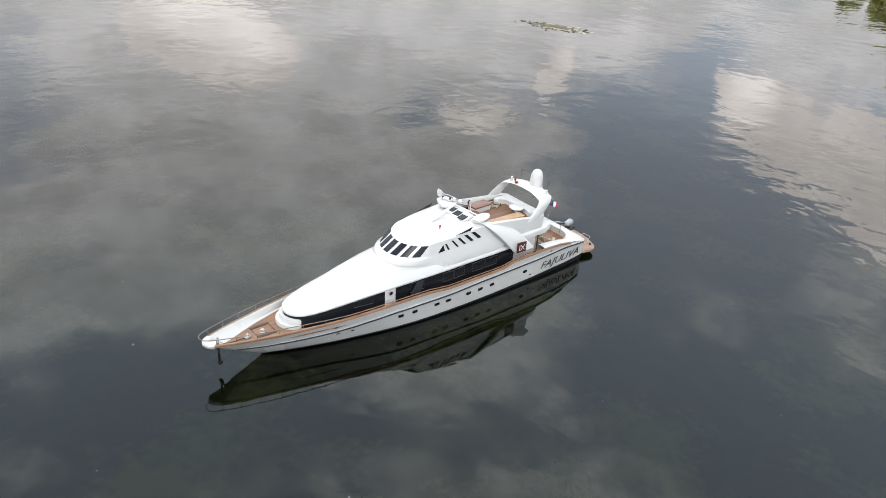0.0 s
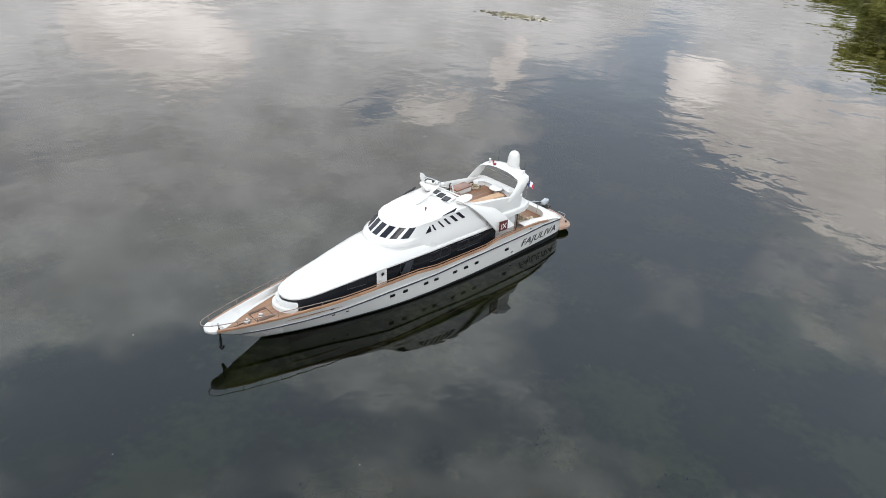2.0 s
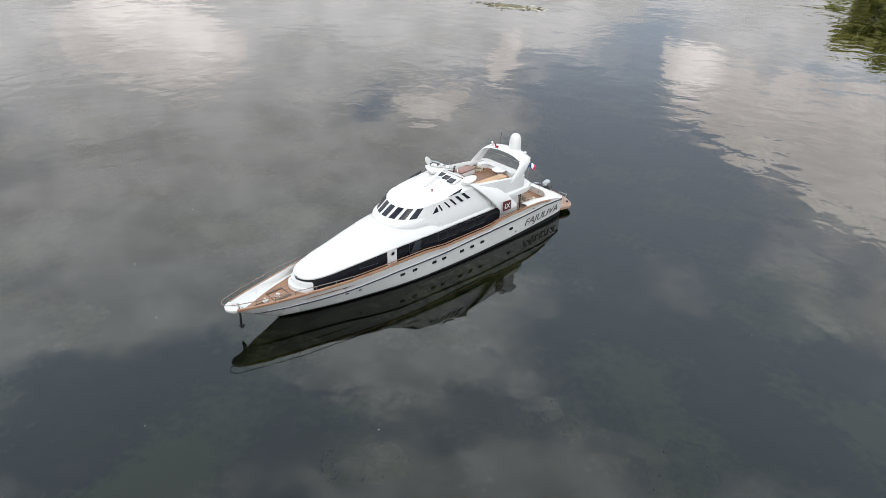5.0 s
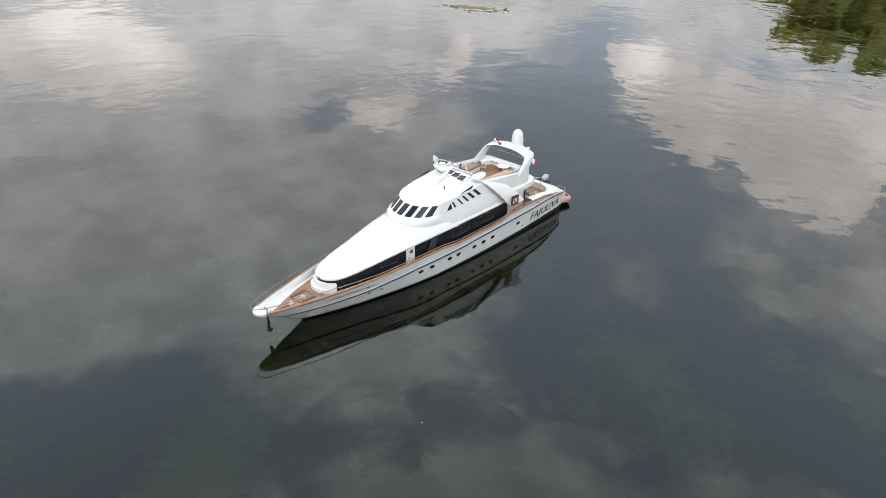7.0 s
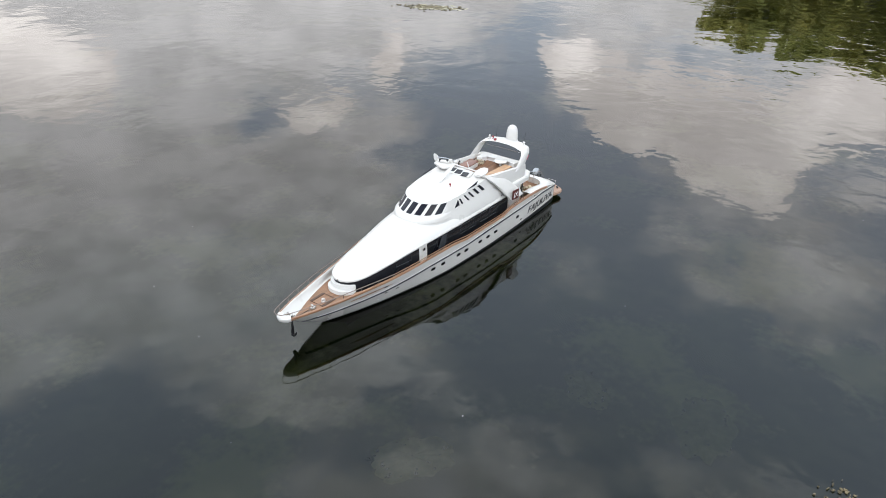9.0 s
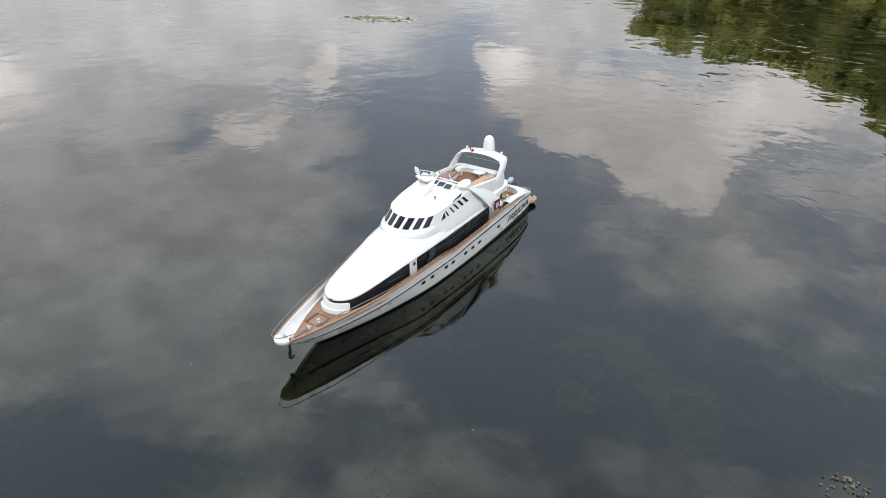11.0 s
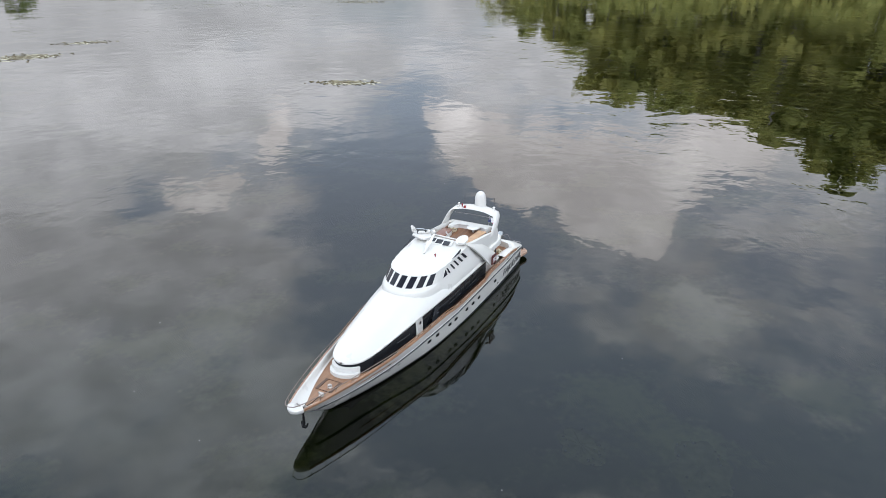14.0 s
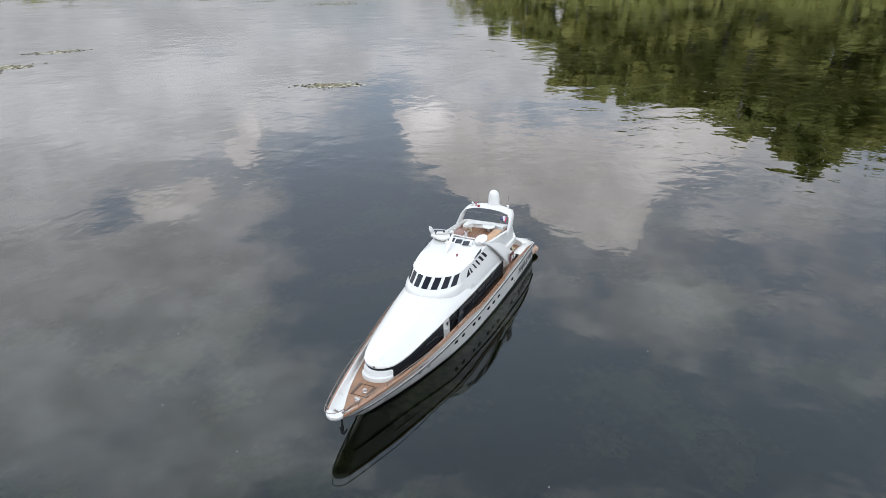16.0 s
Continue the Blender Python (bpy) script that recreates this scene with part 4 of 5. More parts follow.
# oval shell at the port side
bm = bmesh.new()
rows = []
for r in (1.0, 0.85, 0.5, 0.01):
    rows.append([(0.988 + 0.034 * r * cos(2 * pi * k / 24), -0.084 + 0.022 * r * sin(2 * pi * k / 24), 0.293 + 0.008 * r * r + 0.006 * r * cos(2 * pi * k / 24)) for k in range(24)])
sheet(bm, [[(x, y, z - 0.004) for x, y, z in rows[3]], [(x, y, z - 0.004) for x, y, z in rows[0]]] + rows, loop=True)
part("helm_shell", bm, M_WHITE, yacht, "oval white moulded shell")
console = part("helm_console", block(bmesh.new(), (0.946, -0.010, 0.2915), (0.040, 0.104, 0.007), (0, -9, 8), 0.002), M_WHITE, yacht, "low white console before the flybridge helm")
for x, y in ((0.950, 0.023), (0.9455, -0.009), (0.941, -0.041)):
    part("helm_screen", block(bmesh.new(), (x, y, 0.2952), (0.028, 0.025, 0.003), (0, -9, 8), 0.0006), M_PANE, console, "dark tinted screen", smooth=False)
bm = lathe(bmesh.new(), (0.836, -0.0475, 0.281), [(0.0018, 0), (0.0016, 0.007), (0.0034, 0.008), (0.0036, 0.013), (0.001, 0.015)], 12)
part("port_lamp", bm, (M_RED), yacht, "red port navigation lamp")

# Aft cockpit
for side in (-1, 1):
    bm = bmesh.new()
    rows = []
    for i in range(34):
        if i < 26:
            x = 1.27 + (X_END - 1.27) * (1 - (1 - i / 25) ** 1.35)
            rim_ = Vector((x, hull_half(x, 0.105) - 0.001, curve_at(x, CAP_Z) + 0.001))
        else:
            rim_ = Vector((X_END, 0.117 * (33 - i) / 8, 0.079))
        if i < 11:
            lip = Vector((rim_.x, 0.118, rim_.z - 0.001))
        elif i < 27:
            a = radians(90 * (i - 10) / 16)
            lip = Vector((rows[10][-1][0] + 0.062 * sin(a), 0.056 + 0.062 * cos(a), 0.112))
        else:
            lip = Vector((rows[26][-1][0], 0.056 * (33 - i) / 7, 0.112))
        swell_ = 0.0035 + 0.006 * min(i / 20, 1)
        row = []
        for k in range(9):
            f = k / 8
            p = rim_.lerp(lip, f)
            row.append((p.x, side * p.y, p.z + swell_ * sin(pi * f) ** 0.8))
        row += [(lip.x, side * (lip.y - 0.0015), lip.z - 0.004), (lip.x, side * (lip.y - 0.0015), DECK_Z - 0.002)]
        rows.append(row)
    sheet(bm, rows)
    part("aft_coaming", bm, M_WHITE, yacht, "smooth white coaming curving round the aft cockpit")
for x, y, turn in ((1.335, -0.075, 10), (1.365, -0.045, 60), (1.33, -0.02, -70)):
    bm = bmesh.new()
    block(bm, (x, y, 0.100), (0.020, 0.020, 0.004), (0, 0, turn), 0.001)
    chair = part("cockpit_chair", bm, M_ROPE, yacht, "small pale wicker deck chair")
    bm = bmesh.new()
    m = pose(x, y, 0.110, 0, 0, turn)
    block(bm, m @ Vector((0.010, 0, 0)), (0.003, 0.020, 0.020), (0, 8, turn), 0.001)
    part("backrest", bm, M_ROPE, chair)
    for a, b_ in ((-1, -1), (1, -1), (1, 1), (-1, 1)):
        q = m @ Vector((0.008 * a, 0.008 * b_, -0.0175))
        part("leg", block(bmesh.new(), q, (0.0022, 0.0022, 0.015), (0, 0, turn)), M_ROPE, chair)
part("cockpit_cushion", block(bmesh.new(), (1.352, -0.03, 0.112), (0.016, 0.020, 0.006), (10, 0, 20), 0.002), M_DARK, yacht)
for x, y, r in ((1.40, -0.082, 0.008), (1.392, -0.066, 0.0065), (1.412, -0.070, 0.007), (1.385, -0.085, 0.006)):
    bm = block(bmesh.new(), (x, y, DECK_Z + r * 0.8), (r * 2.2, r * 2, r * 1.6), (0, 0, 40 * x * 10), r * 0.7, 3)
    part("cockpit_pillow", bm, M_ROPE, yacht)
for y in (-0.112, 0.112):
    bm = tube(bmesh.new(), [(1.272, y, DECK_Z), (1.272, y, 0.18)], 0.0028, 6)
    part("awning_post", bm, M_FRAME, yacht, "dark upright post under the upper deck")
bm = tube(bmesh.new(), [(1.085, 0.088, 0.2375), (1.085, 0.088, 0.268), (1.09, 0.086, 0.272)], 0.003, 8)
part("deck_post", bm, M_DARK, yacht, "short black post on the flybridge")
bm = tube(bmesh.new(), [(1.19 + 0.018 * cos(k * 0.9), 0.055 + 0.02 * sin(k * 0.9), 0.240 + 0.0025 * (k % 5)) for k in range(26)], 0.0016, 5)
part("rope_coil", bm, M_ROPE, yacht, "loose coil of pale rope")
bm = tube(bmesh.new(), [(1.19 + 0.02 * sin(t * 0.7), 0.085 - 0.004 * t, 0.243 + 0.006 * sin(t * 1.3) ** 2) for t in range(14)], 0.0016, 5)
part("loose_rope", bm, M_DARK, yacht)
# swim platform
bm = bmesh.new()
out_ = [(1.530, -0.140), (1.575, -0.150), (1.598, -0.146), (1.616, -0.130), (1.642, -0.065), (1.650, 0), (1.642, 0.065), (1.616, 0.130), (1.598, 0.146), (1.575, 0.15), (1.530, 0.140)]
prism(bm, out_, 0.020, 0.031, 0.003)
plat = part("swim_platform", bm, M_PLAT, yacht, "varnished teak swim platform")
part("platform_teak", prism(bmesh.new(), [(1.57 + (x - 1.57) * 0.9, y * 0.95) for x, y in out_], 0.030, 0.0322), M_PLAT, plat, smooth=False)
bm = bmesh.new()
tube(bm, [(1.60, -0.10, 0.032), (1.612, -0.10, 0.060), (1.612, -0.06, 0.060), (1.602, -0.06, 0.032)], 0.0014)
part("platform_rail", bm, M_STEEL, plat)
bm = block(bmesh.new(), (1.600, -0.118, 0.0365), (0.014, 0.008, 0.007), (0, 0, 55), 0.002)
part("platform_cleat", bm, M_DARK, plat)
# outboard engine on the stern
bm = block(bmesh.new(), (1.574, -0.004, 0.0955), (0.044, 0.027, 0.019), (0, -8, 10), 0.0075, 3)
eng = part("outboard_engine", bm, M_GREY, yacht, "silver outboard engine on the stern")
part("engine_arm", tube(bmesh.new(), [(1.515, 0.012, 0.096), (1.54, 0.004, 0.097), (1.575, -0.004, 0.093)], 0.004, 8), M_DARK, eng)
part("engine_leg", block(bmesh.new(), (1.575, -0.006, 0.060), (0.014, 0.010, 0.056), (0, 0, 10), 0.003), M_DARK, eng)
part("engine_tiller", tube(bmesh.new(), [(1.556, 0.006, 0.094), (1.528, 0.020, 0.101), (1.505, 0.028, 0.100)], 0.0032, 8), M_GREY, eng)
part("engine_bracket", block(bmesh.new(), (1.572, -0.010, 0.074), (0.046, 0.034, 0.014), (0, 0, 10), 0.003), M_DARK, eng)
# stern rails
for side in (-1, 1):
    bm = tube(bmesh.new(), [(1.455, side * 0.06, 0.10), (1.462, side * 0.06, 0.140), (1.50, side * 0.075, 0.138), (1.515, side * 0.09, 0.10)], 0.0009)
    part("stern_rail", bm, M_RAIL, yacht, "bent steel stern rail")
# flag on its staff
bm = tube(bmesh.new(), [(1.430, 0.0, 0.10), (1.463, 0.0, 0.226)], 0.0011)
staff = part("flag_staff", bm, M_STEEL, yacht)
for i, mt in enumerate((M_FLAGB, M_FLAGW, M_FLAGR)):
    bm = bmesh.new()
    rows = []
    for k in range(5):
        f = i / 3 + k / 12
        rows.append([(1.461 + 0.014 * f - 0.005 * h, 0.003 * sin(6 * f + 2 * h) - 0.021 * f, 0.222 - 0.021 * h - 0.014 * f * f) for h in (0, 0.33, 0.66, 1)])
    slab(bm, rows, 0.0006)
    part("flag_stripe", bm, mt, staff)

# Portholes along the hull
def hull_point(x, z, out=0.0, side=-1):
    return Vector((x, side * (hull_half(x, z) + out), z))


PORTS = [(0.6186, 0.0565), (0.6724, 0.0571), (0.763, 0.0569), (0.8103, 0.057), (0.9002, 0.0562), (0.9546, 0.0562), (1.0102, 0.0565), (1.179, 0.0565)]
for side in (-1, 1):
    for x, z in PORTS:
        bm = bmesh.new()
        rim = []
        for k in range(16):
            a = 2 * pi * k / 16
            ca, sa = cos(a), sin(a)
            px = 0.0098 * math.copysign(abs(ca) ** 0.3, ca)
            pz = 0.0052 * math.copysign(abs(sa) ** 0.3, sa)
            rim.append((x + px, z + pz))
        plate(bm, [hull_point(u, v, 0.0012, side) for u, v in rim], 0.003)
        port = part("porthole", bm, M_GLASS, hull, "small black porthole")
        bm = tube(bmesh.new(), [hull_point(u, v, 0.0022, side) for u, v in rim], 0.0004, 4, closed=True)
        part("porthole_rim", bm, M_FRAME, port)
    for x, z in ((0.388, 0.082), (0.401, 0.048), (0.450, 0.048), (1.213, 0.032), (1.308, 0.107)):
        bm = plate(bmesh.new(), [hull_point(x + u, z + v, 0.0014, side) for u, v in ((-0.005, -0.0015), (0.005, -0.0015), (0.006, 0.001), (-0.004, 0.002))], 0.002)
        part("hull_vent", bm, M_DARK, hull)


# Lettering
def letters(name, text, size, shear, place, mat, parent, label, bold=0.0006):
    data = bpy.data.curves.new(name, "FONT")
    data.body, data.size, data.shear, data.extrude, data.offset = text, size, shear, 0.0, bold
    tmp = new("lettering", data)
    bpy.context.view_layer.update()
    me = bpy.data.meshes.new_from_object(tmp.evaluated_get(bpy.context.evaluated_depsgraph_get()))
    bpy.data.objects.remove(tmp)
    bm_ = bmesh.new()
    bm_.from_mesh(me)
    bpy.data.meshes.remove(me)
    wide = max(v.co.x for v in bm_.verts)
    for v in bm_.verts:
        v.co = place(v.co.x / wide, v.co.y)
    res = bmesh.ops.extrude_face_region(bm_, geom=list(bm_.faces))
    for v in res["geom"]:
        if isinstance(v, bmesh.types.BMVert):
            v.co.y += 0.0008 * math.copysign(1, v.co.y)
    ob = part(name, bm_, mat, parent, label, smooth=False)
    return ob


for side in (-1, 1):
    def on_stern(u, h):
        f = u if side < 0 else 1 - u
        x = 1.262 + 0.226 * f
        z = 0.0375 + 0.003 * f + h
        return hull_point(x, z, 0.0016, side)
    letters("boat_name", "FAJULIVA", 0.043, 0.25, on_stern, M_LETTER, hull, "charcoal name lettering on the hull", 0.0)
    def on_board(u, h):
        f = u if side < 0 else 1 - u
        return Vector((1.113 + 0.032 * f, side * 0.1638, 0.168 + h))
    letters("board_letters", "IX", 0.032, 0.0, on_board, M_FLAGW, yacht, "white letters on the maroon board", 0.0)

# Rails: steel pulpit forward, teak handrail along the side decks
def rail_point(x, side, up):
    b, z = hull_half(x, 0.105), curve_at(x, CAP_Z)
    return Vector((x, side * (max(b - 0.001, 0) + up * 0.22), z + up))


def pulpit_up(x):
    return curve_at(x, [(0.0, 0.0215), (0.24, 0.020), (0.42, 0.0115)])


front = [rail_point(x, -1, pulpit_up(x)) for x in (0.42, 0.36, 0.30, 0.24, 0.18, 0.12, 0.07, 0.035)]
loop_ = [Vector((0.012, -0.026, 0.1315)), Vector((-0.004, -0.016, 0.1315)), Vector((-0.010, 0, 0.1315)), Vector((-0.004, 0.016, 0.1315)), Vector((0.012, 0.026, 0.1315))]
pulpit = part("pulpit", tube(bmesh.new(), front + loop_ + [Vector((p.x, -p.y, p.z)) for p in reversed(front)], 0.0013, 6), M_RAIL, yacht, "thin brownish bow rail")
for side in (-1, 1):
    for x in (0.03, 0.085, 0.145, 0.21, 0.28, 0.35, 0.415):
        part("stanchion", tube(bmesh.new(), [rail_point(x, side, 0.0), rail_point(x, side, pulpit_up(x))], 0.0011, 5), M_RAIL, pulpit)
    line = [rail_point(0.42 + (1.25 - 0.42) * i / 60, side, 0.011) for i in range(61)]
    hand = part("handrail", tube(bmesh.new(), line, 0.0015, 6), M_CAP, yacht, "varnished teak handrail along the side deck")
    for i in range(11):
        x = 0.46 + 0.075 * i
        part("stanchion", tube(bmesh.new(), [rail_point(x, side, 0.0), rail_point(x, side, 0.012)], 0.0012, 5), M_DARK, hand)

# Anchor hung from the bow
def chain(bm_, top, bottom, n):
    for i in range(n):
        a = top.lerp(bottom, i / n)
        b_ = top.lerp(bottom, (i + 1.25) / n)
        mid, half_ = (a + b_) / 2, (b_ - a).length / 2
        w = 0.0030
        pts_ = []
        for k in range(8):
            t_ = 2 * pi * k / 8
            o = w * cos(t_)
            pts_.append(mid + Vector((o if i % 2 else 0, 0 if i % 2 else o, half_ * sin(t_))))
        tube(bm_, pts_, 0.0013, 5, closed=True)


AX, AY = 0.042, -0.012
anchor = part("anchor", tube(bmesh.new(), [(AX, AY, 0.069), (AX, AY, 0.032)], 0.0040, 8), M_IRON, yacht, "blackened anchor hanging at the bow")
bm = bmesh.new()
chain(bm, Vector((AX, AY, 0.104)), Vector((AX, AY, 0.068)), 9)
part("anchor_chain", bm, M_IRON, anchor)
bm = bmesh.new()
for s in (-1, 1):
    tube(bm, [(AX, AY, 0.034), (AX + 0.002, AY + s * 0.008, 0.037), (AX + 0.004, AY + s * 0.012, 0.048)], lambda f: 0.0045 * (1 - 0.5 * f), 6)
block(bm, (AX, AY, 0.035), (0.010, 0.015, 0.010), bevel=0.003)
part("anchor_flukes", bm, M_IRON, anchor)


# Warp the whole boat slightly along its length to fit the camera's view
LOW_X = [(-0.02, 0.010), (0, 0.010), (0.06, 0.006), (0.19, -0.0015), (0.6, -0.0047), (0.8, -0.0065), (1.18, -0.0058), (1.26, -0.004), (1.45, 0.001), (1.6, 0)]
HIGH_X = [(-0.02, 0.010), (0, 0.010), (0.08, 0.005), (0.27, -0.003), (0.6, -0.006), (0.72, -0.0073), (0.85, -0.012), (1.12, -0.0105), (1.33, -0.016), (1.5, -0.016)]
LOW_Y = [(0, 0), (0.3, 0), (0.6, 0.018), (0.9, 0.026), (1.0, 0.033), (1.18, 0.05), (1.26, 0.056), (1.49, 0.088), (1.6, 0.085)]
# Forward starboard side alone pulled in, again to fit the view
STARBOARD_Y = [(0, 0.06), (0.45, 0.055), (0.75, 0)]
LOW_Z = [(0, -0.002), (0.1, -0.001), (1.26, -0.001), (1.45, -0.004), (1.6, -0.004)]
HIGH_Z = [(0, -0.001), (0.6, -0.0023), (0.76, -0.0023), (0.9, 0.0), (1.5, 0.0)]


def warp_to_view(p):
    f = min(max((p.z - 0.07) / 0.13, 0), 1)
    f = f * f * (3 - 2 * f)
    x = p.x + curve_at(p.x, LOW_X) * (1 - f) + curve_at(p.x, HIGH_X) * f
    y = p.y * (1 - curve_at(p.x, LOW_Y) * (1 - f))
    if y > 0:
        y *= 1 - curve_at(p.x, STARBOARD_Y) * (1 + 0.9 * f)
    z = p.z + (curve_at(p.x, LOW_Z) * (1 - f) + curve_at(p.x, HIGH_Z) * f) * min(max(p.z / 0.04, 0), 1)
    return Vector((x, y, z))


bpy.context.view_layer.update()
for ob in yacht.children_recursive:
    if ob.type == "MESH":
        shift = ob.matrix_world.translation
        for v in ob.data.vertices:
            v.co = warp_to_view(v.co + shift) - shift

# Loose things that only stand or lie on the boat's decks
LOOSE = {"cockpit_chair": ("small pale wicker chair standing on the aft deck", "chair", "aft deck chairs"),
         "cockpit_cushion": ("small black cushion lying in a wicker chair", "cushion", ""),
         "cockpit_pillow": ("small cream pillow heaped on the aft deck", "pillow", "heaped pillows"),
         "rope_coil": ("loose coil of pale rope on the flybridge", "rope", ""),
         "loose_rope": ("thin black rope lying on the flybridge deck", "rope", "")}
for ob in list(yacht.children):
    kind_ = ob.name.split(".")[0]
    if kind_ in LOOSE:
        ob.parent = None
        words, cat, grp = LOOSE[kind_]
        tagged(ob, words, cat, grp)


# ---- trees on the far bank ----
def tree(at, height, spread, leaf, seed, leaves=1300):
    rnd = random.Random(seed)
    tr = thing("tree", at, "leafy green tree on the far bank", "tree", "bank trees")
    bm_ = bmesh.new()
    tube(bm_, [(0, 0, -0.3), (0.05 * height * rnd.uniform(-1, 1), 0, height * 0.35), (0.06 * height * rnd.uniform(-1, 1), 0.03 * height, height * 0.85)], lambda f: 0.028 * height * (1 - 0.8 * f), 8)
    clumps = []
    for i in range(16):
        a, h = rnd.uniform(0, 2 * pi), rnd.uniform(0.15, 0.97)
        r = spread * (0.3 + 0.75 * sin(pi * min(1, h * 0.95)) ** 0.7) * rnd.uniform(0.35, 1.0)
        c = Vector((r * cos(a), r * sin(a), h * height))
        clumps.append((c, spread * rnd.uniform(0.28, 0.5)))
        if i < 9:
            tube(bm_, [(0, 0, h * height * 0.6), (c.x * 0.5, c.y * 0.5, c.z * 0.85), c], lambda f: 0.010 * height * (1 - 0.8 * f), 5)
    part("trunk", bm_, M_BARK, tr)
    verts, faces = [], []
    for i in range(leaves):
        c, r = clumps[i % len(clumps)]
        d = Vector((rnd.gauss(0, 1), rnd.gauss(0, 1), rnd.gauss(0, 0.8))).normalized() * (r * rnd.random() ** 0.4)
        p = c + d
        s = spread * rnd.uniform(0.07, 0.15)
        n = (d.normalized() * 0.7 + Vector((rnd.uniform(-0.6, 0.6), rnd.uniform(-0.6, 0.6), 0.35))).normalized()
        q = n.to_track_quat("Z", "Y").to_matrix() @ Matrix.Rotation(rnd.uniform(0, 6), 3, "Z")
        k = len(verts)
        for u, v, w in ((-1, -0.5, 0), (0, -0.8, 0.2), (1, 0, 0), (0, 0.8, 0.2), (-1, 0.5, 0)):
            verts.append(p + q @ Vector((u * s, v * s, w * s)))
        faces.append((k, k + 1, k + 2, k + 3, k + 4))
    me = bpy.data.meshes.new("crown")
    me.from_pydata(verts, [], faces)
    me.materials.append(leaf)
    ob = new("crown", me)
    ob.parent = tr
    return tr


def bank_spot(azimuth, dist):
    a = radians(azimuth)
    return (-1.0 + dist * sin(a), -1.2 + dist * cos(a), 0.3)


rnd = random.Random(5)
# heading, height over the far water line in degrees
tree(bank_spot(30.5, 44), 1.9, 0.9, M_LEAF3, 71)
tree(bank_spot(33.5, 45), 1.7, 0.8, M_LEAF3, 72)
SKYLINE = [(56, 1.0), (66.4, 1.8), (67.8, 5.5), (70.5, 8.0), (74.0, 8.2), (76.2, 11.0), (79.5, 12.3), (81.0, 11.3), (84.4, 11.6), (86, 13.0), (88.4, 14.5), (98, 15.5), (106, 14.5), (116, 13)]
a = 53.0
i = 0
while a < 116:
    e = curve_at(a, SKYLINE)
    for row, dist in ((0, 42), (1, 48)):
        top = dist * math.tan(radians(e * rnd.uniform(0.82, 1.0))) - 1.4
        if top > 1.0:
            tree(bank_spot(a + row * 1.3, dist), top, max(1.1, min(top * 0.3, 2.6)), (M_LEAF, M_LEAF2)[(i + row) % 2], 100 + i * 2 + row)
    a += 2.1
    i += 1


# ---- bushes along the water's edge ----
def bush(at, size, leaf, seed):
    rnd_ = random.Random(seed)
    b_ = thing("bush", at, "low green bush on the far bank", "bush", "bank bushes")
    bm_ = bmesh.new()
    for i in range(5):
        a_ = rnd_.uniform(0, 2 * pi)
        tube(bm_, [(0, 0, -0.3), (0.3 * size * cos(a_), 0.3 * size * sin(a_), size * 0.5), (0.6 * size * cos(a_), 0.6 * size * sin(a_), size * 0.9)], 0.03, 5)
    part("stems", bm_, M_BARK, b_)
    verts, faces = [], []
    for i in range(420):
        d = Vector((rnd_.gauss(0, 0.75), rnd_.gauss(0, 0.75), 0))
        p = Vector((d.x * size, d.y * size, size * rnd_.random() * max(0.25, 1.1 - 0.4 * d.length)))
        s_ = size * rnd_.uniform(0.06, 0.14)
        q = Euler((rnd_.uniform(0, 6), rnd_.uniform(0, 6), rnd_.uniform(0, 6))).to_matrix()
        k = len(verts)
        for u, v in ((-1, -0.5), (0.2, -0.7), (1, 0), (0.2, 0.7), (-1, 0.5)):
            verts.append(p + q @ Vector((u * s_, v * s_, 0)))
        faces.append((k, k + 1, k + 2, k + 3, k + 4))
    me_ = bpy.data.meshes.new("leaves")
    me_.from_pydata(verts, [], faces)
    me_.materials.append(leaf)
    ob = new("leaves", me_)
    ob.parent = b_


a = 30.0
i = 0
while a < 120:
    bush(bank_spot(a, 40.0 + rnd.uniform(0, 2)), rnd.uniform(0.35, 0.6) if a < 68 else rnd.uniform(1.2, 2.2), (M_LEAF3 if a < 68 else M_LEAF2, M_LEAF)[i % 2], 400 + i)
    a += 2.2
    i += 1


# ---- floating weed ----
def weed_mat(cx, cy, lx, ly, turn, n, seed, label, bit=1.0):
    r_ = random.Random(seed)
    bm_ = bmesh.new()
    for i in range(n):
        u, v = r_.gauss(0, 0.42), r_.gauss(0, 0.42)
        x, y = u * lx, v * ly
        film_ = bit > 0.5 and i % 5 < 2
        s = r_.uniform(0.004, 0.015) * bit * (1.9 if film_ else 1.0)
        if film_:
            x, y = x * 0.8, y * 0.8
        t_ = r_.uniform(0, 2 * pi)
        pts_ = []
        m_ = r_.randint(5, 7)
        for k in range(m_):
            b_ = 2 * pi * k / m_
            q = s * r_.uniform(0.5, 1.1)
            pts_.append((x + q * cos(b_) * 1.5 * cos(t_) - q * sin(b_) * 0.6 * sin(t_), y + q * cos(b_) * 1.5 * sin(t_) + q * sin(b_) * 0.6 * cos(t_), (r_.uniform(0.0008, 0.0016) if film_ else r_.uniform(0.002, 0.007))))
        bm_.faces.new([bm_.verts.new(p) for p in pts_]).material_index = int(film_)
    res = bmesh.ops.extrude_face_region(bm_, geom=list(bm_.faces))
    bmesh.ops.translate(bm_, vec=(0, 0, -0.004), verts=[v for v in res["geom"] if isinstance(v, bmesh.types.BMVert)])
    ob = part("weed_mat", bm_, (M_WEED, M_SCUM), None, label, smooth=False)
    ob.matrix_world = pose(cx, cy, 0, 0, 0, turn)
    tagged(ob, "", "water weed", "", "stuff")
    return ob


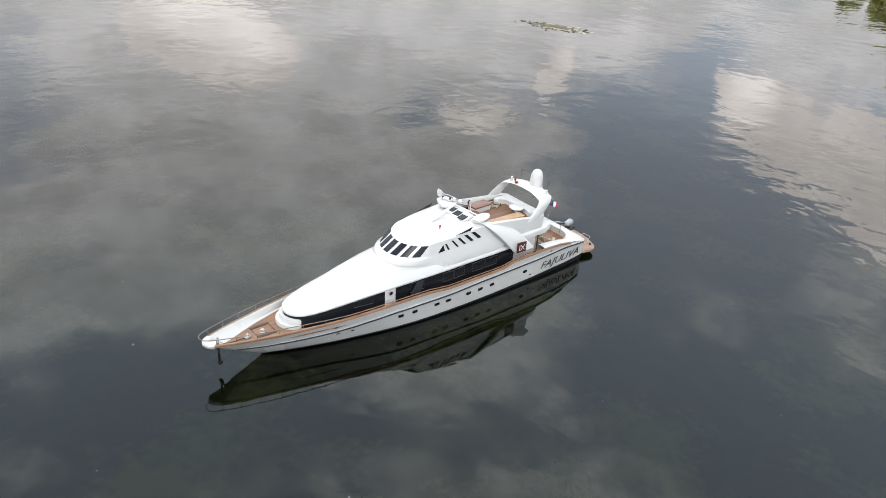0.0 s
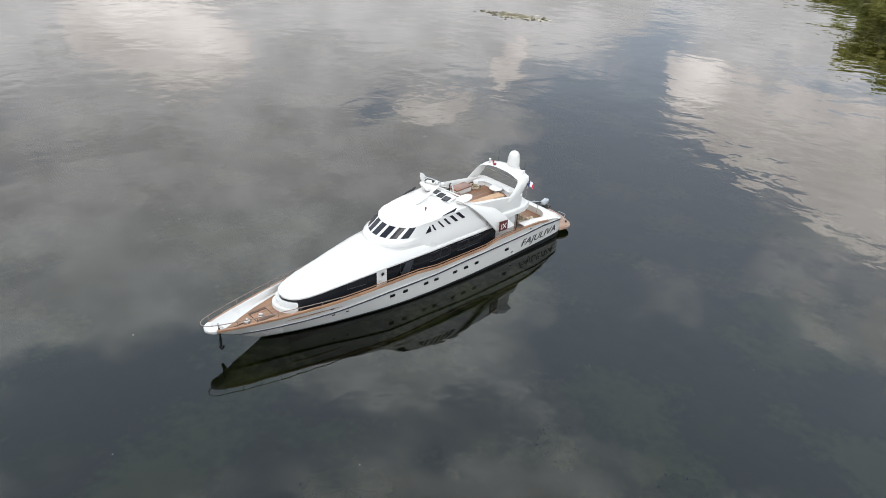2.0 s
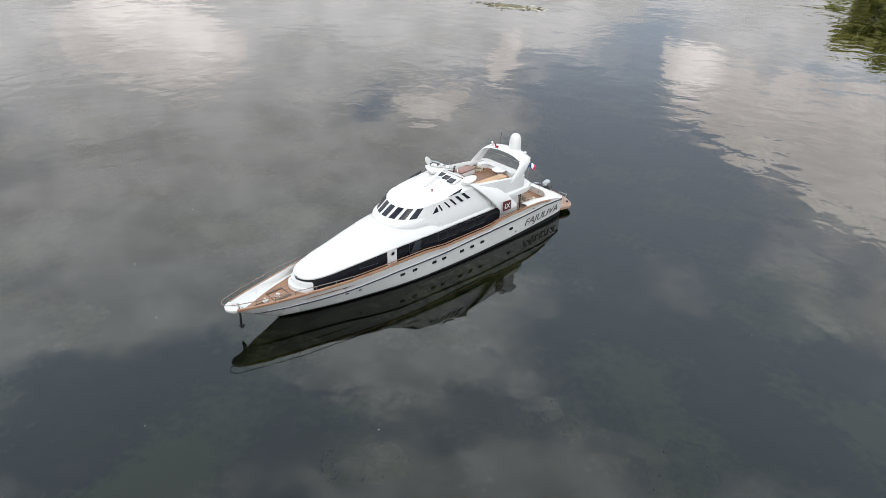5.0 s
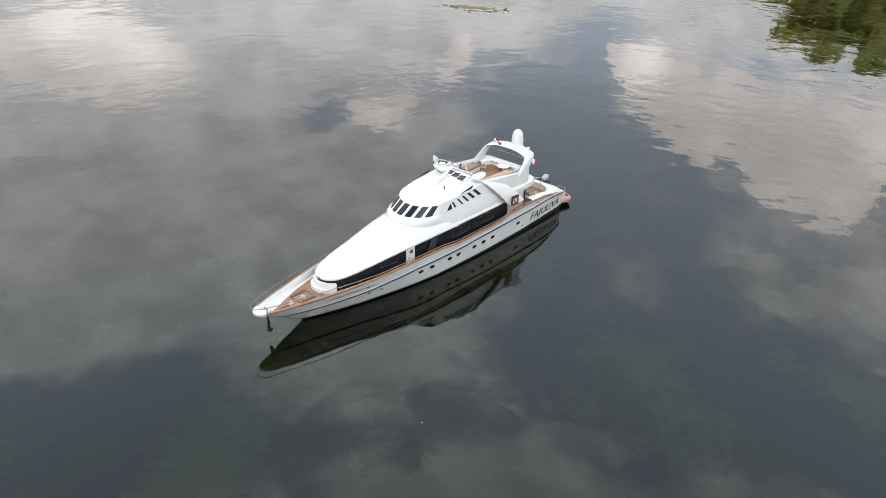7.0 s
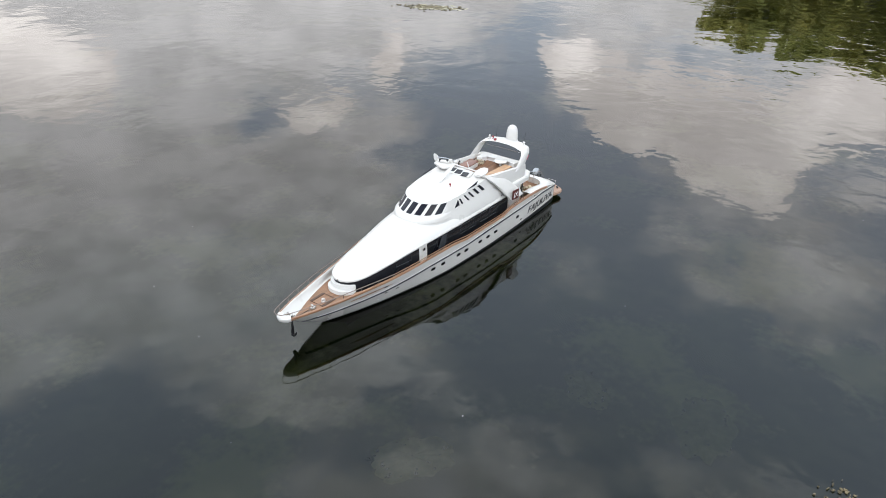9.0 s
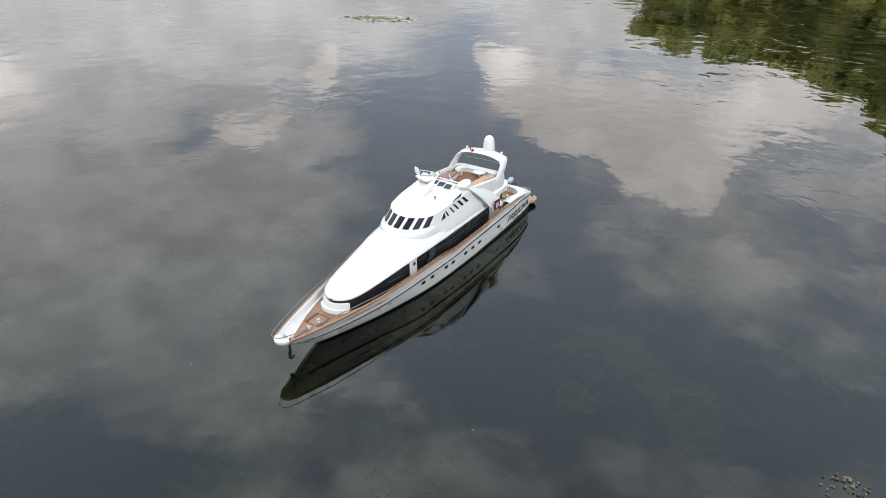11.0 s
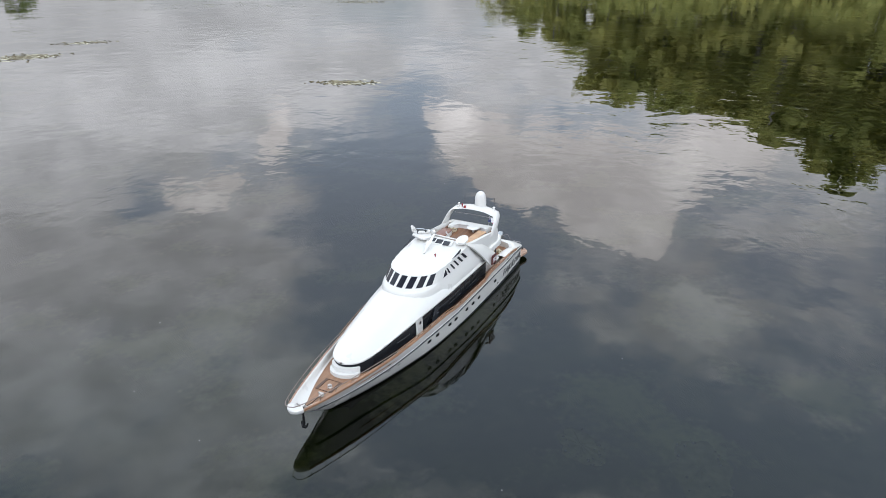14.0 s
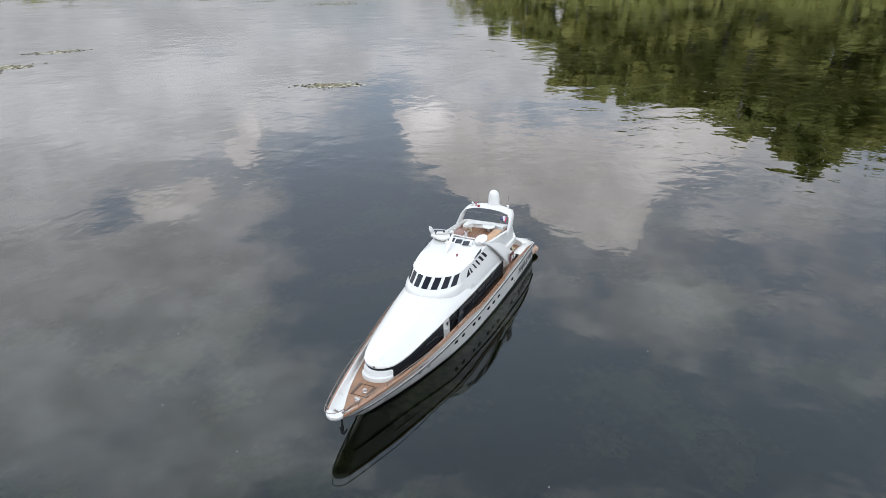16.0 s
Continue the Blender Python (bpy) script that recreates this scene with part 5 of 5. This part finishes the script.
weed_mat(5.03, 3.16, 0.17, 0.34, 33, 300, 1, "drifting mat of olive water weed on the lake", 1.5)
weed_mat(4.64, 7.85, 0.30, 0.45, 57, 420, 2, "brown water weed patch on the lake surface", 1.8)
weed_mat(6.0, 8.45, 0.24, 0.5, 57, 150, 3, "thin yellowish scum of weed on the lake", 1.4)
weed_mat(15.0, 9.4, 0.7, 1.0, 33, 420, 4, "long dark weed raft far out on the lake")
weed_mat(0.43, -1.52, 0.05, 0.07, 20, 40, 5, "sparse weed tips breaking the surface", 0.3)


# ---- pale patches and pebbles on the lake bed ----
PATCHES = [(0.32, -0.27, 0.17, 0.11, -40), (1.05, -0.60, 0.15, 0.09, 50), (1.12, -1.06, 0.20, 0.12, 20)]
r_ = random.Random(33)
for cx, cy, a_, b_, turn in PATCHES:
    bm = bmesh.new()
    wob = [r_.uniform(0.72, 1.18) for k in range(36)]
    wob = [(wob[k - 1] + wob[k] * 2 + wob[(k + 1) % 36]) / 4 for k in range(36)]
    rows = []
    for f, z in ((1.0, -0.552), (0.86, -0.545), (0.6, -0.540), (0.3, -0.538), (0.02, -0.5375)):
        rows.append([(a_ * f * wob[k] * cos(2 * pi * k / 36), b_ * f * wob[k] * sin(2 * pi * k / 36), z + 0.003 * sin(5 * k * f)) for k in range(36)])
    sheet(bm, rows, loop=True)
    ob = part("sand_patch", bm, M_SAND, None, "pale algae-dusted sand patch on the lake bed")
    ob.matrix_world = pose(cx, cy, 0, 0, 0, turn)
    tagged(ob, "", "sand", "bed patches")
r_ = random.Random(21)
verts, faces = [], []
for n in range(120):
    cx, cy, a_, b_, turn = PATCHES[n % 3]
    q, t_ = sqrt(r_.random()) * 0.95, r_.uniform(0, 2 * pi)
    u, v = a_ * q * cos(t_), b_ * q * sin(t_)
    ct, st = cos(radians(turn)), sin(radians(turn))
    x, y, s_ = cx + u * ct - v * st, cy + u * st + v * ct, r_.uniform(0.002, 0.007)
    k0 = len(verts)
    for i in range(1, 5):
        for j in range(9):
            a_, b_ = pi * i / 5, 2 * pi * j / 9
            q = s_ * r_.uniform(0.8, 1.15)
            verts.append((x + q * sin(a_) * cos(b_) * 1.2, y + q * sin(a_) * sin(b_), -0.543 + q * 0.5 * cos(a_) + s_ * 0.2))
    for i in range(3):
        for j in range(9):
            faces.append((k0 + i * 9 + j, k0 + i * 9 + (j + 1) % 9, k0 + (i + 1) * 9 + (j + 1) % 9, k0 + (i + 1) * 9 + j))
    faces.append(tuple(range(k0, k0 + 9)))
me = bpy.data.meshes.new("bed_stones")
me.from_pydata(verts, [], faces)
me.materials.append(M_STONE)
for poly in me.polygons:
    poly.use_smooth = True
tagged(new("bed_stones", me), "small dark pebbles lying on the lake bed", "stone", kind="stuff")


# ---- flecks drifting on the water ----
r_ = random.Random(9)
for x, y in ((-0.11, 0.25), (-0.02, 0.62), (0.9, -0.75), (0.35, 0.9), (2.4, 0.7), (2.9, -0.5), (1.9, 1.8), (-0.35, -0.2), (3.6, 2.4), (0.1, -0.62), (1.3, -1.1), (2.2, -1.3)):
    bm = bmesh.new()
    s = r_.uniform(0.0015, 0.003)
    prism(bm, [(x + s * cos(k) * (1.4 if k % 2 else 0.8), y + s * sin(k)) for k in (0, 1, 2, 3, 4, 5)], 0.0, 0.0012)
    tagged(part("leaf_fleck", bm, M_FLECK, None, "tiny pale leaf fleck floating on the water", smooth=False), "", "leaf", "drifting flecks")
